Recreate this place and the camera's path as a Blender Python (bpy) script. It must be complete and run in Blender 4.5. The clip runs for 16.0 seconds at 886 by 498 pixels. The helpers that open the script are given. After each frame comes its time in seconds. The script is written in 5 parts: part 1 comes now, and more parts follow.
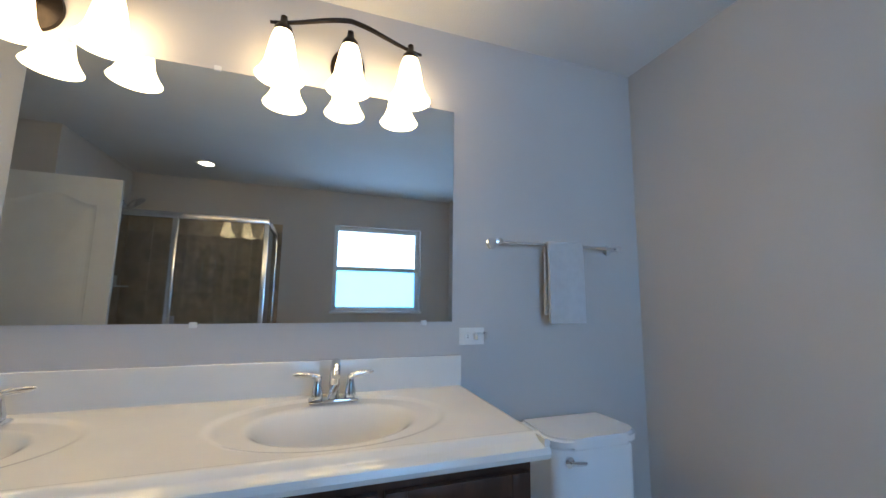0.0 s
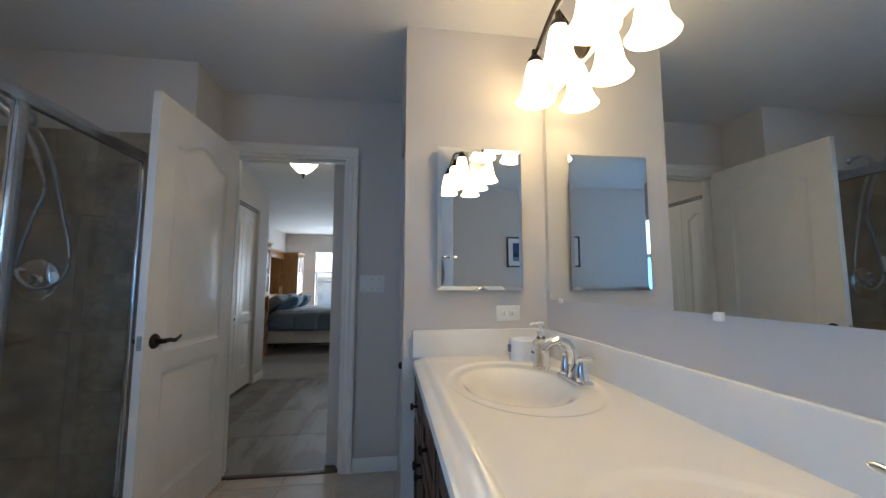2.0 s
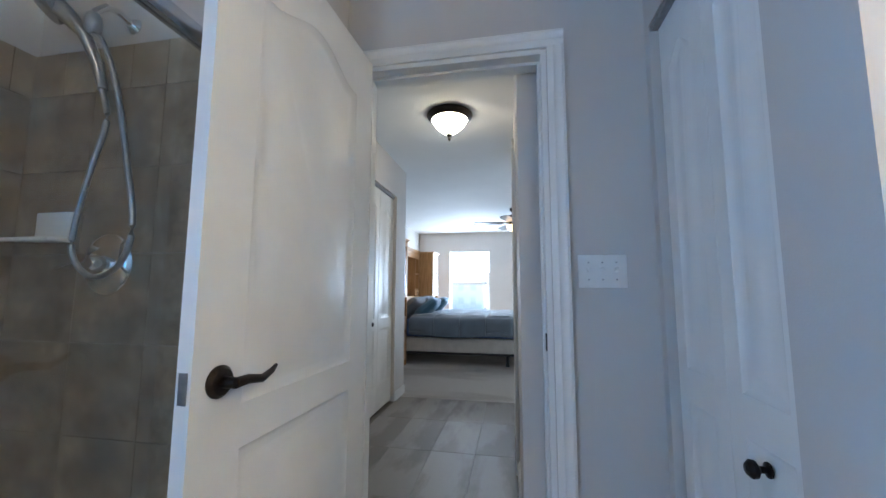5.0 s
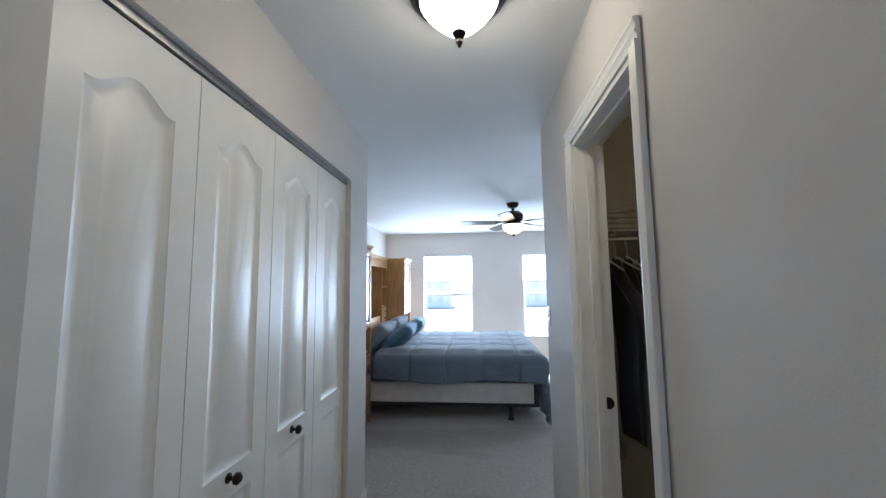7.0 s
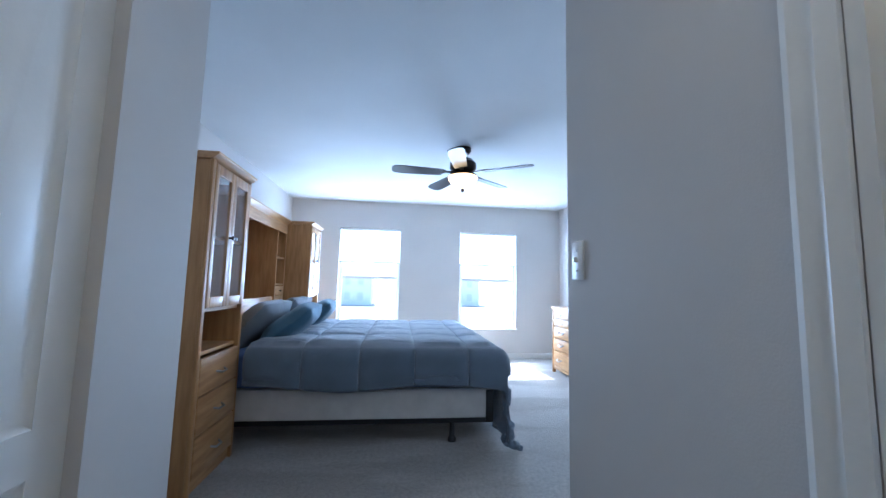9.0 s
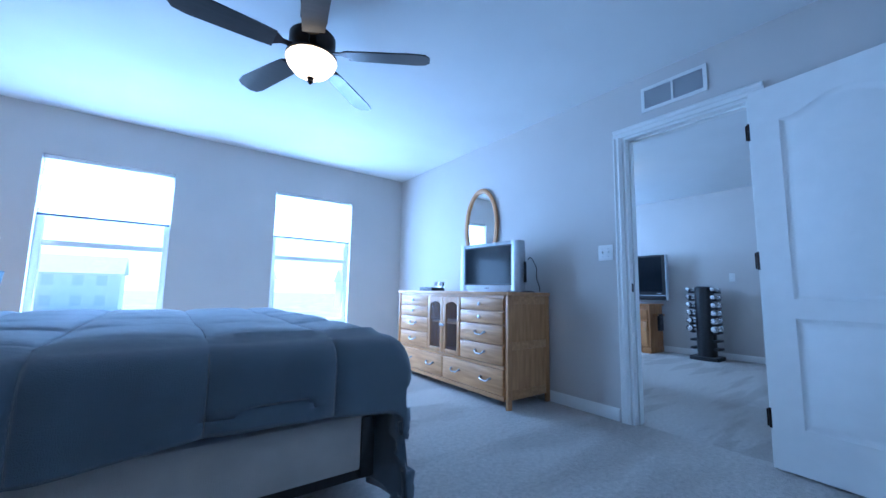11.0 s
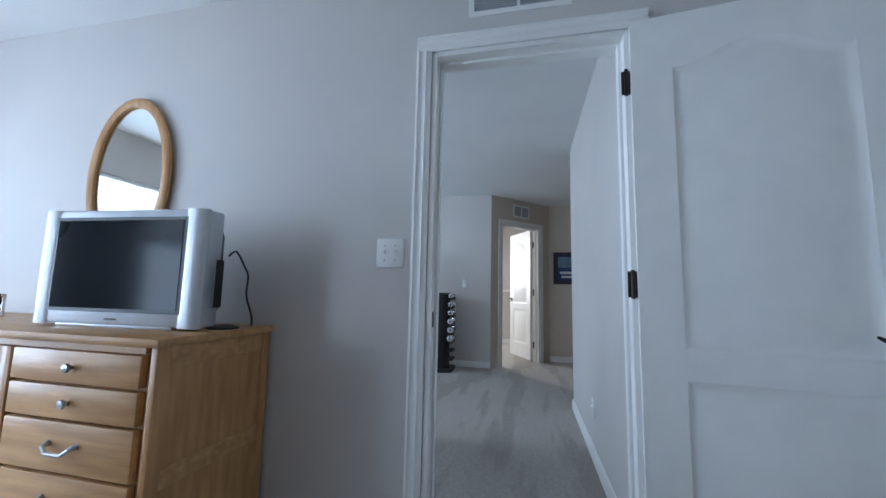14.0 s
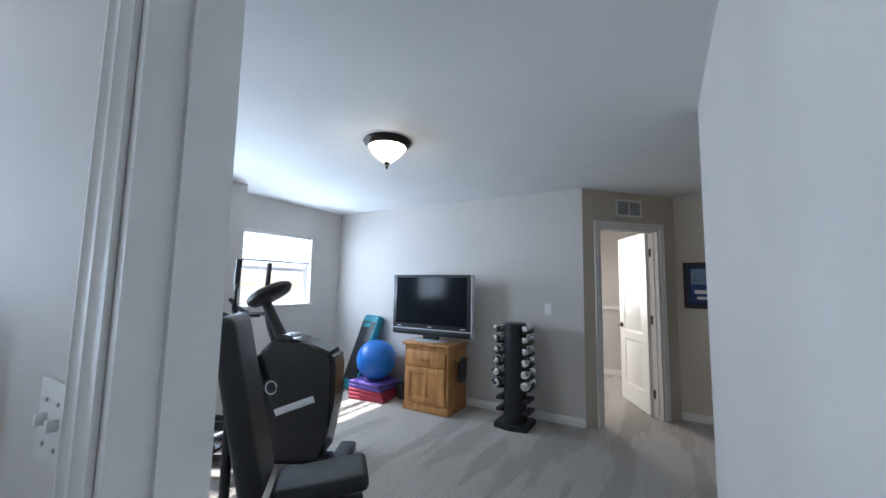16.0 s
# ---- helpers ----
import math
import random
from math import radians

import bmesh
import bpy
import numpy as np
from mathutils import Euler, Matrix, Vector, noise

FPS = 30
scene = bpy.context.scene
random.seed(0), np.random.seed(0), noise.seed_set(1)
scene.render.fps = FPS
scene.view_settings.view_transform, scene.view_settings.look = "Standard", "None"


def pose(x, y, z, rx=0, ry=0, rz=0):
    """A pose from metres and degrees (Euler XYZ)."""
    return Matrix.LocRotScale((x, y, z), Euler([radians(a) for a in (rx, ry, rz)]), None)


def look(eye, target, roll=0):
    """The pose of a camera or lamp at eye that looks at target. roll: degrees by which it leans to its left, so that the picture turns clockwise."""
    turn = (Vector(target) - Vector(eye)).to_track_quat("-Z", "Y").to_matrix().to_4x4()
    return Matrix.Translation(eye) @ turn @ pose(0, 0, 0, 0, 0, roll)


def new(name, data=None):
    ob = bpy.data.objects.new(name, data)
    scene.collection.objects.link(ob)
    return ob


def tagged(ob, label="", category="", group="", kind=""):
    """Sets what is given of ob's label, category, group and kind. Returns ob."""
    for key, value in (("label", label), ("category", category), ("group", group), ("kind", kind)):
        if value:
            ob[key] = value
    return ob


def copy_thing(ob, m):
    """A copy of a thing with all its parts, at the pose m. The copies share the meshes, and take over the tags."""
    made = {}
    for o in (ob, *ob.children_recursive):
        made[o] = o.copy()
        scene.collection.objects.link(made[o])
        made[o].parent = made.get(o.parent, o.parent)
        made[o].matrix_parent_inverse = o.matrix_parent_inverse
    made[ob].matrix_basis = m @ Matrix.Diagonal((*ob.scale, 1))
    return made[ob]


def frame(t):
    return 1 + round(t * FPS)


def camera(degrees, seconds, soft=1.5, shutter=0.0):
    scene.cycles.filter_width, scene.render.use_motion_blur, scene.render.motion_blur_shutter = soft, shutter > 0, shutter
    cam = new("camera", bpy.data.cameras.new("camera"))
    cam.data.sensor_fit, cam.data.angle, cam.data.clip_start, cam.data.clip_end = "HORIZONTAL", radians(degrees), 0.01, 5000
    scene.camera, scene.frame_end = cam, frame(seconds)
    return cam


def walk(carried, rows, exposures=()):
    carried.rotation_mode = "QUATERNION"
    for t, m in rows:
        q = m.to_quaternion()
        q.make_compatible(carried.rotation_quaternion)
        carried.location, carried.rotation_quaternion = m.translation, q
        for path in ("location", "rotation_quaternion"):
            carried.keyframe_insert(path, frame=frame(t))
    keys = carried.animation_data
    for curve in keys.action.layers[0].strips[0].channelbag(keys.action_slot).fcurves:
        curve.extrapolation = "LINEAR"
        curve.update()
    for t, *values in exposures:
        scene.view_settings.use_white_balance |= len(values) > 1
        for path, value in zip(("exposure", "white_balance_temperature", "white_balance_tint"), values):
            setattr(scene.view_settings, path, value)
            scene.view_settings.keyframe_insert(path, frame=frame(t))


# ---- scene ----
cam = camera(99.7, 16.0)
PATH = [
    (0, (2.441, 0.905, 1.211), (4.322, 0.275, 1.470), 0.7),
    (0.5, (2.615, 0.641, 1.098), (4.596, 0.744, 1.348), 0.8),
    (1, (2.835, 0.460, 1.068), (4.560, 1.437, 1.284), 0.6),
    (1.5, (3.107, 0.427, 1.11), (4.161, 2.115, 1.309), 0.1),
    (2, (3.204, 0.533, 1.181), (3.484, 2.504, 1.368), 0.1),
    (2.5, (3.183, 0.672, 1.239), (2.839, 2.634, 1.417), -0.0),
    (3, (3.081, 0.828, 1.263), (2.484, 2.727, 1.452), -0.1),
    (3.5, (2.96, 1.002, 1.245), (2.369, 2.902, 1.454), -0.1),
    (4, (2.866, 1.207, 1.21), (2.372, 3.133, 1.426), 0.2),
    (4.5, (2.815, 1.428, 1.129), (2.406, 3.374, 1.347), 0.2),
    (5, (2.778, 1.669, 1.12), (2.418, 3.625, 1.331), 0.2),
    (5.2, (2.759, 1.775, 1.155), (2.411, 3.734, 1.358), 0.2),
    (7.3, (2.339, 3.362, 1.423), (2.192, 5.348, 1.613), -0.4),
    (7.5, (2.327, 3.488, 1.39), (2.204, 5.476, 1.574), -0.1),
    (8, (2.309, 3.804, 1.295), (2.273, 5.795, 1.482), 0.6),
    (8.2, (2.31, 3.931, 1.263), (2.315, 5.922, 1.451), 0.9),
    (10.3, (2.192, 5.326, 0.94), (2.996, 7.144, 1.156), 1.0),
    (10.5, (2.202, 5.47, 0.908), (3.115, 7.236, 1.129), 1.0),
    (11, (2.276, 5.804, 0.877), (3.456, 7.403, 1.104), 1.1),
    (11.5, (2.403, 6.109, 0.892), (3.83, 7.489, 1.131), 1.3),
    (12, (2.566, 6.366, 0.934), (4.2, 7.493, 1.174), 1.1),
    (12.5, (2.759, 6.567, 0.962), (4.544, 7.438, 1.198), 1.4),
    (13, (2.987, 6.711, 0.97), (4.865, 7.358, 1.204), 1.3),
    (13.5, (3.233, 6.781, 0.989), (5.157, 7.274, 1.22), 1.2),
    (14, (3.494, 6.781, 1.042), (5.433, 7.22, 1.266), 1.3),
    (14.5, (3.771, 6.726, 1.135), (5.698, 7.214, 1.351), 1.2),
    (15, (4.076, 6.656, 1.235), (5.966, 7.273, 1.451), 1.0),
    (15.5, (4.377, 6.564, 1.343), (6.194, 7.376, 1.544), 0.9),
    (16, (4.714, 6.581, 1.391), (6.432, 7.586, 1.586), 1.0),
]
EXPOSURES = [(0, 0.65, 6450, 10), (0.5, 0.65, 6000, 10), (1.2, 0.66, 6150, 10), (2.5, 0.86, 6450, 10), (3.5, 1.25, 6200, 9), (4.5, 1.62, 6050, 9), (5.2, 1.72, 5700, 8), (8, 1.65, 5600, 10),
             (10.4, 1.40, 3980, 8), (11.5, 0.92, 4400, 8), (12, 0.82, 4600, 8), (13, 0.72, 5200, 10), (14.5, 1.0, 5800, 10), (16, 1.0, 6100, 12)]
walk(cam, [(t, look(e, g, r)) for t, e, g, r in PATH], EXPOSURES)

# ---- world, sun, area fill lamps ----
world = bpy.data.worlds.new("sky")
scene.world = world
world.use_nodes = True
sky = world.node_tree.nodes.new("ShaderNodeTexSky")
sky.sky_type, sky.sun_disc = "NISHITA", False
sky.sun_elevation, sky.sun_rotation = radians(53), radians(-6)
back = world.node_tree.nodes["Background"]
back.inputs["Strength"].default_value = 0.15
world.node_tree.links.new(sky.outputs[0], back.inputs["Color"])
sun = new("sun", bpy.data.lights.new("sun", "SUN"))
sun.data.energy, sun.data.angle, sun.data.color = 5.0, radians(0.5), (1, 0.95, 0.88)
sun.matrix_world = look((0, 0, 0), (0.06, -0.60, -0.80))


def fill_lamp(name, x, y, z, w, h, power, target, color=(0.66, 0.82, 1.0)):
    lamp = bpy.data.lights.new(name, "AREA")
    lamp.shape, lamp.size, lamp.size_y, lamp.energy, lamp.color = "RECTANGLE", w, h, power, color
    ob = new(name, lamp)
    ob.matrix_world = look((x, y, z), target)
    return ob


# Area lamps set in the window openings for daylight.
fill_lamp("fill_lamp", 1.80, 10.46, 1.24, 0.9, 1.5, 26, (1.80, 0, 1.0))
fill_lamp("fill_lamp", 3.70, 10.46, 1.24, 0.9, 1.5, 26, (3.70, 0, 1.0))
fill_lamp("fill_lamp", 7.77, 10.84, 1.57, 0.95, 0.85, 22, (7.77, 0, 1.2))
# Extra loft lamp at an added window out of view.
fill_lamp("fill_lamp", 5.95, 10.46, 1.57, 0.95, 0.85, 22, (5.95, 0, 1.2))
fill_lamp("fill_lamp", 0.80, 0.22, 1.54, 1.0, 0.95, 13.5, (9, 0.22, 1.25), (0.36, 0.60, 1.0))
# Added warm lamp inside the far room to whiten its walls.
fill_lamp("fill_lamp", 10.9, 8.6, 1.60, 0.9, 1.2, 26, (9.5, 7.6, 1.0), (1, 0.95, 0.88))


# ---- materials ----
def rgb(c):
    return (c[0], c[1], c[2], 1.0)


def material(name, color, rough=0.5, metal=0.0, vary=0.12, scale=6.0, bump=0.0, bump_scale=60.0, stretch=(1, 1, 1), turn=0.0, second=None,
             sheen=0.0, per_piece=0.0, contrast=(0.35, 0.65), glow=0.0, glow_color=(1, 1, 1)):
    m = bpy.data.materials.new(name)
    m.use_nodes = True
    n, l = m.node_tree.nodes, m.node_tree.links
    b = n["Principled BSDF"]
    tc, mp = n.new("ShaderNodeTexCoord"), n.new("ShaderNodeMapping")
    mp.inputs["Scale"].default_value, mp.inputs["Rotation"].default_value = stretch, (0, 0, radians(turn))
    l.new(tc.outputs["Object"], mp.inputs["Vector"])
    big, ramp = n.new("ShaderNodeTexNoise"), n.new("ShaderNodeValToRGB")
    big.inputs["Scale"].default_value, big.inputs["Detail"].default_value = scale, 6
    l.new(mp.outputs[0], big.inputs["Vector"])
    dark = second or [c * (1 - vary) for c in color]
    ramp.color_ramp.elements[0].color, ramp.color_ramp.elements[1].color = rgb(dark), rgb(color)
    ramp.color_ramp.elements[0].position, ramp.color_ramp.elements[1].position = contrast
    l.new(big.outputs["Fac"], ramp.inputs["Fac"])
    out = ramp.outputs["Color"]
    if per_piece:
        info, hsv, mr = n.new("ShaderNodeObjectInfo"), n.new("ShaderNodeHueSaturation"), n.new("ShaderNodeMapRange")
        mr.inputs["To Min"].default_value, mr.inputs["To Max"].default_value = 1 - per_piece, 1 + per_piece
        l.new(info.outputs["Random"], mr.inputs["Value"])
        l.new(mr.outputs[0], hsv.inputs["Value"])
        l.new(out, hsv.inputs["Color"])
        out = hsv.outputs["Color"]
        mul = n.new("ShaderNodeVectorMath")
        mul.operation = "MULTIPLY_ADD"
        mul.inputs[1].default_value = (1, 1, 1)
        comb = n.new("ShaderNodeVectorMath")
        comb.operation = "SCALE"
        comb.inputs[0].default_value = (17, 31, 11)
        l.new(info.outputs["Random"], comb.inputs["Scale"])
        l.new(mp.outputs[0], mul.inputs[0])
        l.new(comb.outputs[0], mul.inputs[2])
        l.new(mul.outputs[0], big.inputs["Vector"])
    l.new(out, b.inputs["Base Color"])
    b.inputs["Roughness"].default_value, b.inputs["Metallic"].default_value = rough, metal
    if sheen:
        b.inputs["Sheen Weight"].default_value = sheen
    if glow:
        b.inputs["Emission Color"].default_value, b.inputs["Emission Strength"].default_value = rgb(glow_color), glow
    if bump:
        fine, bp = n.new("ShaderNodeTexNoise"), n.new("ShaderNodeBump")
        fine.inputs["Scale"].default_value, fine.inputs["Detail"].default_value = bump_scale, 4
        l.new(mp.outputs[0], fine.inputs["Vector"])
        bp.inputs["Strength"].default_value, bp.inputs["Distance"].default_value = bump, 0.01
        l.new(fine.outputs["Fac"], bp.inputs["Height"])
        l.new(bp.outputs[0], b.inputs["Normal"])
    return m


def glass(name, color=(1, 1, 1), rough=0.0):
    m = bpy.data.materials.new(name)
    m.use_nodes = True
    b = m.node_tree.nodes["Principled BSDF"]
    b.inputs["Base Color"].default_value, b.inputs["Roughness"].default_value = rgb(color), rough
    b.inputs["Transmission Weight"].default_value, b.inputs["IOR"].default_value = 1.0, 1.45
    return m


def fleck(m, scale, low, high):
    """Multiplies a material's colour by fine grain."""
    n, l = m.node_tree.nodes, m.node_tree.links
    b = n["Principled BSDF"]
    old = b.inputs["Base Color"].links[0].from_socket
    tc, grain, mr, mul = n.new("ShaderNodeTexCoord"), n.new("ShaderNodeTexNoise"), n.new("ShaderNodeMapRange"), n.new("ShaderNodeVectorMath")
    grain.inputs["Scale"].default_value, grain.inputs["Detail"].default_value, grain.inputs["Roughness"].default_value = scale, 8, 0.7
    mr.inputs["From Min"].default_value, mr.inputs["From Max"].default_value = 0.3, 0.7
    mr.inputs["To Min"].default_value, mr.inputs["To Max"].default_value = low, high
    mul.operation = "SCALE"
    l.new(tc.outputs["Object"], grain.inputs["Vector"])
    l.new(grain.outputs["Fac"], mr.inputs["Value"])
    l.new(old, mul.inputs[0])
    l.new(mr.outputs[0], mul.inputs["Scale"])
    l.new(mul.outputs[0], b.inputs["Base Color"])


WALL = material("greige wall paint", (0.60, 0.57, 0.54), 0.7, vary=0.05, scale=1.5, bump=0.06, bump_scale=220)
WALL_TAN = material("tan wall paint", (0.60, 0.53, 0.44), 0.7, vary=0.05, scale=1.5, bump=0.12, bump_scale=220)
CEIL = material("ceiling paint", (0.74, 0.74, 0.73), 0.85, vary=0.04, scale=2, bump=0.2, bump_scale=150)
TRIM = material("white trim paint", (0.80, 0.79, 0.76), 0.35, vary=0.04, scale=9, bump=0.03, bump_scale=90)
CARPET = material("beige carpet", (0.56, 0.515, 0.46), 0.95, second=(0.41, 0.365, 0.315), scale=1.1, bump=1.0, bump_scale=260,
                  stretch=(0.55, 1.7, 1), turn=-28, sheen=0.3, contrast=(0.42, 0.52))
fleck(CARPET, 42, 0.66, 1.18)
CARPET_LOFT = material("beige loft carpet", (0.56, 0.515, 0.46), 0.95, second=(0.42, 0.375, 0.325), scale=1.7, bump=1.0, bump_scale=260,
                       stretch=(0.40, 2.6, 1), sheen=0.3, contrast=(0.44, 0.50))
fleck(CARPET_LOFT, 42, 0.70, 1.16)
VINYL = material("veined stone tile", (0.25, 0.225, 0.195), 0.42, second=(0.15, 0.13, 0.112), scale=2.4, bump=0.05, bump_scale=40,
                 stretch=(2.4, 0.7, 1), turn=18, per_piece=0.08, contrast=(0.42, 0.54))
GROUT = material("grey grout", (0.19, 0.17, 0.148), 0.9, vary=0.2, scale=30, bump=0.3)
BATH_TILE = material("beige floor tile", (0.55, 0.47, 0.39), 0.35, vary=0.25, scale=5, per_piece=0.07, bump=0.05)
SHOWER_TILE = material("mottled taupe wall tile", (0.42, 0.325, 0.225), 0.33, second=(0.25, 0.195, 0.14), scale=7, per_piece=0.015, bump=0.08,
                       bump_scale=25, contrast=(0.33, 0.68))
fleck(SHOWER_TILE, 22, 0.72, 1.2)
BORDER_TILE = material("sandy border tile", (0.45, 0.35, 0.24), 0.4, second=(0.32, 0.25, 0.17), scale=7, per_piece=0.1, bump=0.1)
fleck(BORDER_TILE, 22, 0.8, 1.15)
SHOWER_GROUT = material("taupe grout", (0.29, 0.225, 0.155), 0.9, vary=0.2, scale=30, bump=0.2)
CHROME = material("polished chrome", (0.82, 0.83, 0.85), 0.07, 1.0, vary=0.05, scale=20)
ALU = material("satin shower frame metal", (0.70, 0.71, 0.73), 0.22, 1.0, vary=0.1, scale=20)
BRONZE = material("oil-rubbed bronze", (0.035, 0.025, 0.02), 0.35, 0.7, vary=0.4, scale=30, bump=0.05)
GLASS = glass("clear glass")
SHOWER_GLASS = glass("shower glass", (0.93, 0.96, 0.95))
MIRROR = material("mirror silver", (0.86, 0.89, 0.88), 0.005, 1.0, vary=0.0)
OAK = material("honey oak", (0.55, 0.30, 0.12), 0.38, second=(0.40, 0.20, 0.07), scale=6, stretch=(5, 5, 0.6), bump=0.08, bump_scale=18)
OAK_H = material("honey oak drawer fronts", (0.58, 0.33, 0.14), 0.38, second=(0.43, 0.225, 0.085), scale=6, stretch=(5, 0.6, 6), bump=0.08,
                 bump_scale=18)
ESPRESSO = material("dark cherry cabinet wood", (0.075, 0.030, 0.014), 0.4, second=(0.045, 0.018, 0.008), scale=6, stretch=(4, 4, 1), bump=0.08)
MARBLE = material("cultured marble", (0.84, 0.81, 0.75), 0.12, vary=0.05, scale=4)
PORCELAIN = material("white porcelain", (0.85, 0.85, 0.84), 0.08, vary=0.03, scale=5)
WHITE_PLASTIC = material("white plastic", (0.80, 0.80, 0.78), 0.35, vary=0.04, scale=20)
BLACK = material("black plastic", (0.018, 0.018, 0.02), 0.4, vary=0.4, scale=40, bump=0.1, bump_scale=200)
SILVER = material("silver plastic", (0.55, 0.57, 0.60), 0.35, 0.3, vary=0.06, scale=15)
SCREEN = material("dark screen glass", (0.008, 0.010, 0.014), 0.12, vary=0.2, scale=3)
SCREEN.node_tree.nodes["Principled BSDF"].inputs["Specular IOR Level"].default_value = 0.12
PEWTER = material("brushed pewter", (0.45, 0.45, 0.46), 0.28, 1.0, vary=0.2, scale=40)
SHADE_GLOW = material("lit frosted glass", (0.9, 0.88, 0.82), 0.4, vary=0.03, glow=5.0, glow_color=(1.0, 0.74, 0.40))
HALL_GLOW = material("lit alabaster bowl", (0.9, 0.85, 0.78), 0.4, vary=0.05, glow=7.0, glow_color=(1.0, 0.84, 0.60))
# Glow of the globe added out of view to brighten the closet.
CLOSET_FILL = material("added closet fill globe", (0.9, 0.85, 0.75), 0.4, vary=0.03, glow=11.0, glow_color=(1.0, 0.72, 0.34))
FAN_GLOW = material("lit amber scavo bowl", (0.9, 0.8, 0.65), 0.4, vary=0.15, scale=25, glow=2.2, glow_color=(1.0, 0.62, 0.28))
RECESS_GLOW = material("lit downlight lens", (0.9, 0.9, 0.88), 0.4, vary=0.02, glow=6.0, glow_color=(1.0, 0.85, 0.65))
SHADE_RAIL = material("grey shade rail", (0.12, 0.14, 0.18), 0.6)
BLIND = material("white pleated shade", (0.86, 0.87, 0.88), 0.8, vary=0.04, scale=9)
for m in (BLIND,):
    m.node_tree.nodes["Principled BSDF"].inputs["Transmission Weight"].default_value = 0.6
FROST = glass("frosted pane", (0.28, 0.68, 0.90), 0.55)


# ---- mesh helpers ----
def box(bm, x0, y0, z0, x1, y1, z1, r=0.0, seg=2):
    g = bmesh.ops.create_cube(bm, size=1.0)
    for v in g["verts"]:
        v.co = Vector(((x0 + x1) / 2 + v.co.x * (x1 - x0), (y0 + y1) / 2 + v.co.y * (y1 - y0), (z0 + z1) / 2 + v.co.z * (z1 - z0)))
    if r:
        edges = list({e for v in g["verts"] for e in v.link_edges})
        bmesh.ops.bevel(bm, geom=edges, offset=r, segments=seg, affect="EDGES", profile=0.5)
    return bm


def boxes(*rows, r=0.0):
    bm = bmesh.new()
    for row in rows:
        box(bm, *row, r=r)
    return bm


def lathe(bm, profile, x=0, y=0, z=0, axis="z", n=28, sx=1.0, sy=1.0):
    """Turns (radius, height) pairs round an axis."""
    rings = []
    for rad, h in profile:
        ring = []
        for i in range(n):
            a = 2 * math.pi * i / n
            p = (rad * math.cos(a) * sx, rad * math.sin(a) * sy, h)
            if axis == "x":
                p = (p[2], p[0], p[1])
            elif axis == "y":
                p = (p[0], p[2], p[1])
            ring.append(bm.verts.new((x + p[0], y + p[1], z + p[2])))
        rings.append(ring)
    for a, b in zip(rings, rings[1:]):
        for i in range(n):
            bm.faces.new((a[i], a[(i + 1) % n], b[(i + 1) % n], b[i]))
    if profile[0][0] > 1e-4:
        bm.faces.new(rings[0][::-1])
    if profile[-1][0] > 1e-4:
        bm.faces.new(rings[-1])
    return bm


def tube(bm, points, rad, n=10):
    """A round tube along points."""
    pts = [Vector(p) for p in points]
    rings = []
    for i, p in enumerate(pts):
        d = (pts[min(i + 1, len(pts) - 1)] - pts[max(i - 1, 0)]).normalized()
        q = d.to_track_quat("Z", "Y")
        rr = rad[i] if isinstance(rad, (list, tuple)) else rad
        rings.append([bm.verts.new(p + q @ Vector((rr * math.cos(2 * math.pi * k / n), rr * math.sin(2 * math.pi * k / n), 0))) for k in range(n)])
    for a, b in zip(rings, rings[1:]):
        for k in range(n):
            bm.faces.new((a[k], a[(k + 1) % n], b[(k + 1) % n], b[k]))
    bm.faces.new(rings[0][::-1])
    bm.faces.new(rings[-1])
    return bm


def arc(center, radius, a0, a1, plane="xz", n=10):
    out = []
    for i in range(n + 1):
        a = radians(a0 + (a1 - a0) * i / n)
        c, s = radius * math.cos(a), radius * math.sin(a)
        out.append({"xz": (center[0] + c, center[1], center[2] + s), "yz": (center[0], center[1] + c, center[2] + s),
                    "xy": (center[0] + c, center[1] + s, center[2])}[plane])
    return out


def prism(bm, poly, axis, a, b):
    """A flat polygon of (u, v) pairs drawn out from a to b along an axis."""
    def at(u, v, w):
        return {"x": (w, u, v), "y": (u, w, v), "z": (u, v, w)}[axis]
    lo, hi = [bm.verts.new(at(u, v, a)) for u, v in poly], [bm.verts.new(at(u, v, b)) for u, v in poly]
    k = len(poly)
    bm.faces.new(lo[::-1])
    bm.faces.new(hi)
    for i in range(k):
        bm.faces.new((lo[i], lo[(i + 1) % k], hi[(i + 1) % k], hi[i]))
    return bm


def mesh_object(name, bm, mat, smooth=True):
    bmesh.ops.recalc_face_normals(bm, faces=bm.faces)
    me = bpy.data.meshes.new(name)
    bm.to_mesh(me)
    bm.free()
    me.materials.append(mat)
    if smooth:
        me.shade_smooth()
        me.set_sharp_from_angle(angle=radians(38))
    return new(name, me)


def part(name, bm, mat, parent, label=""):
    ob = mesh_object(name, bm, mat)
    ob.parent = parent
    return tagged(ob, label)


def thing(name, m, label, category, group=""):
    ob = new(name)
    ob.empty_display_size = 0.1
    ob.matrix_world = m
    return tagged(ob, label, category, group)


def structure(name, bm, mat, label=""):
    return tagged(mesh_object(name, bm, mat), label, "", "", "structure")


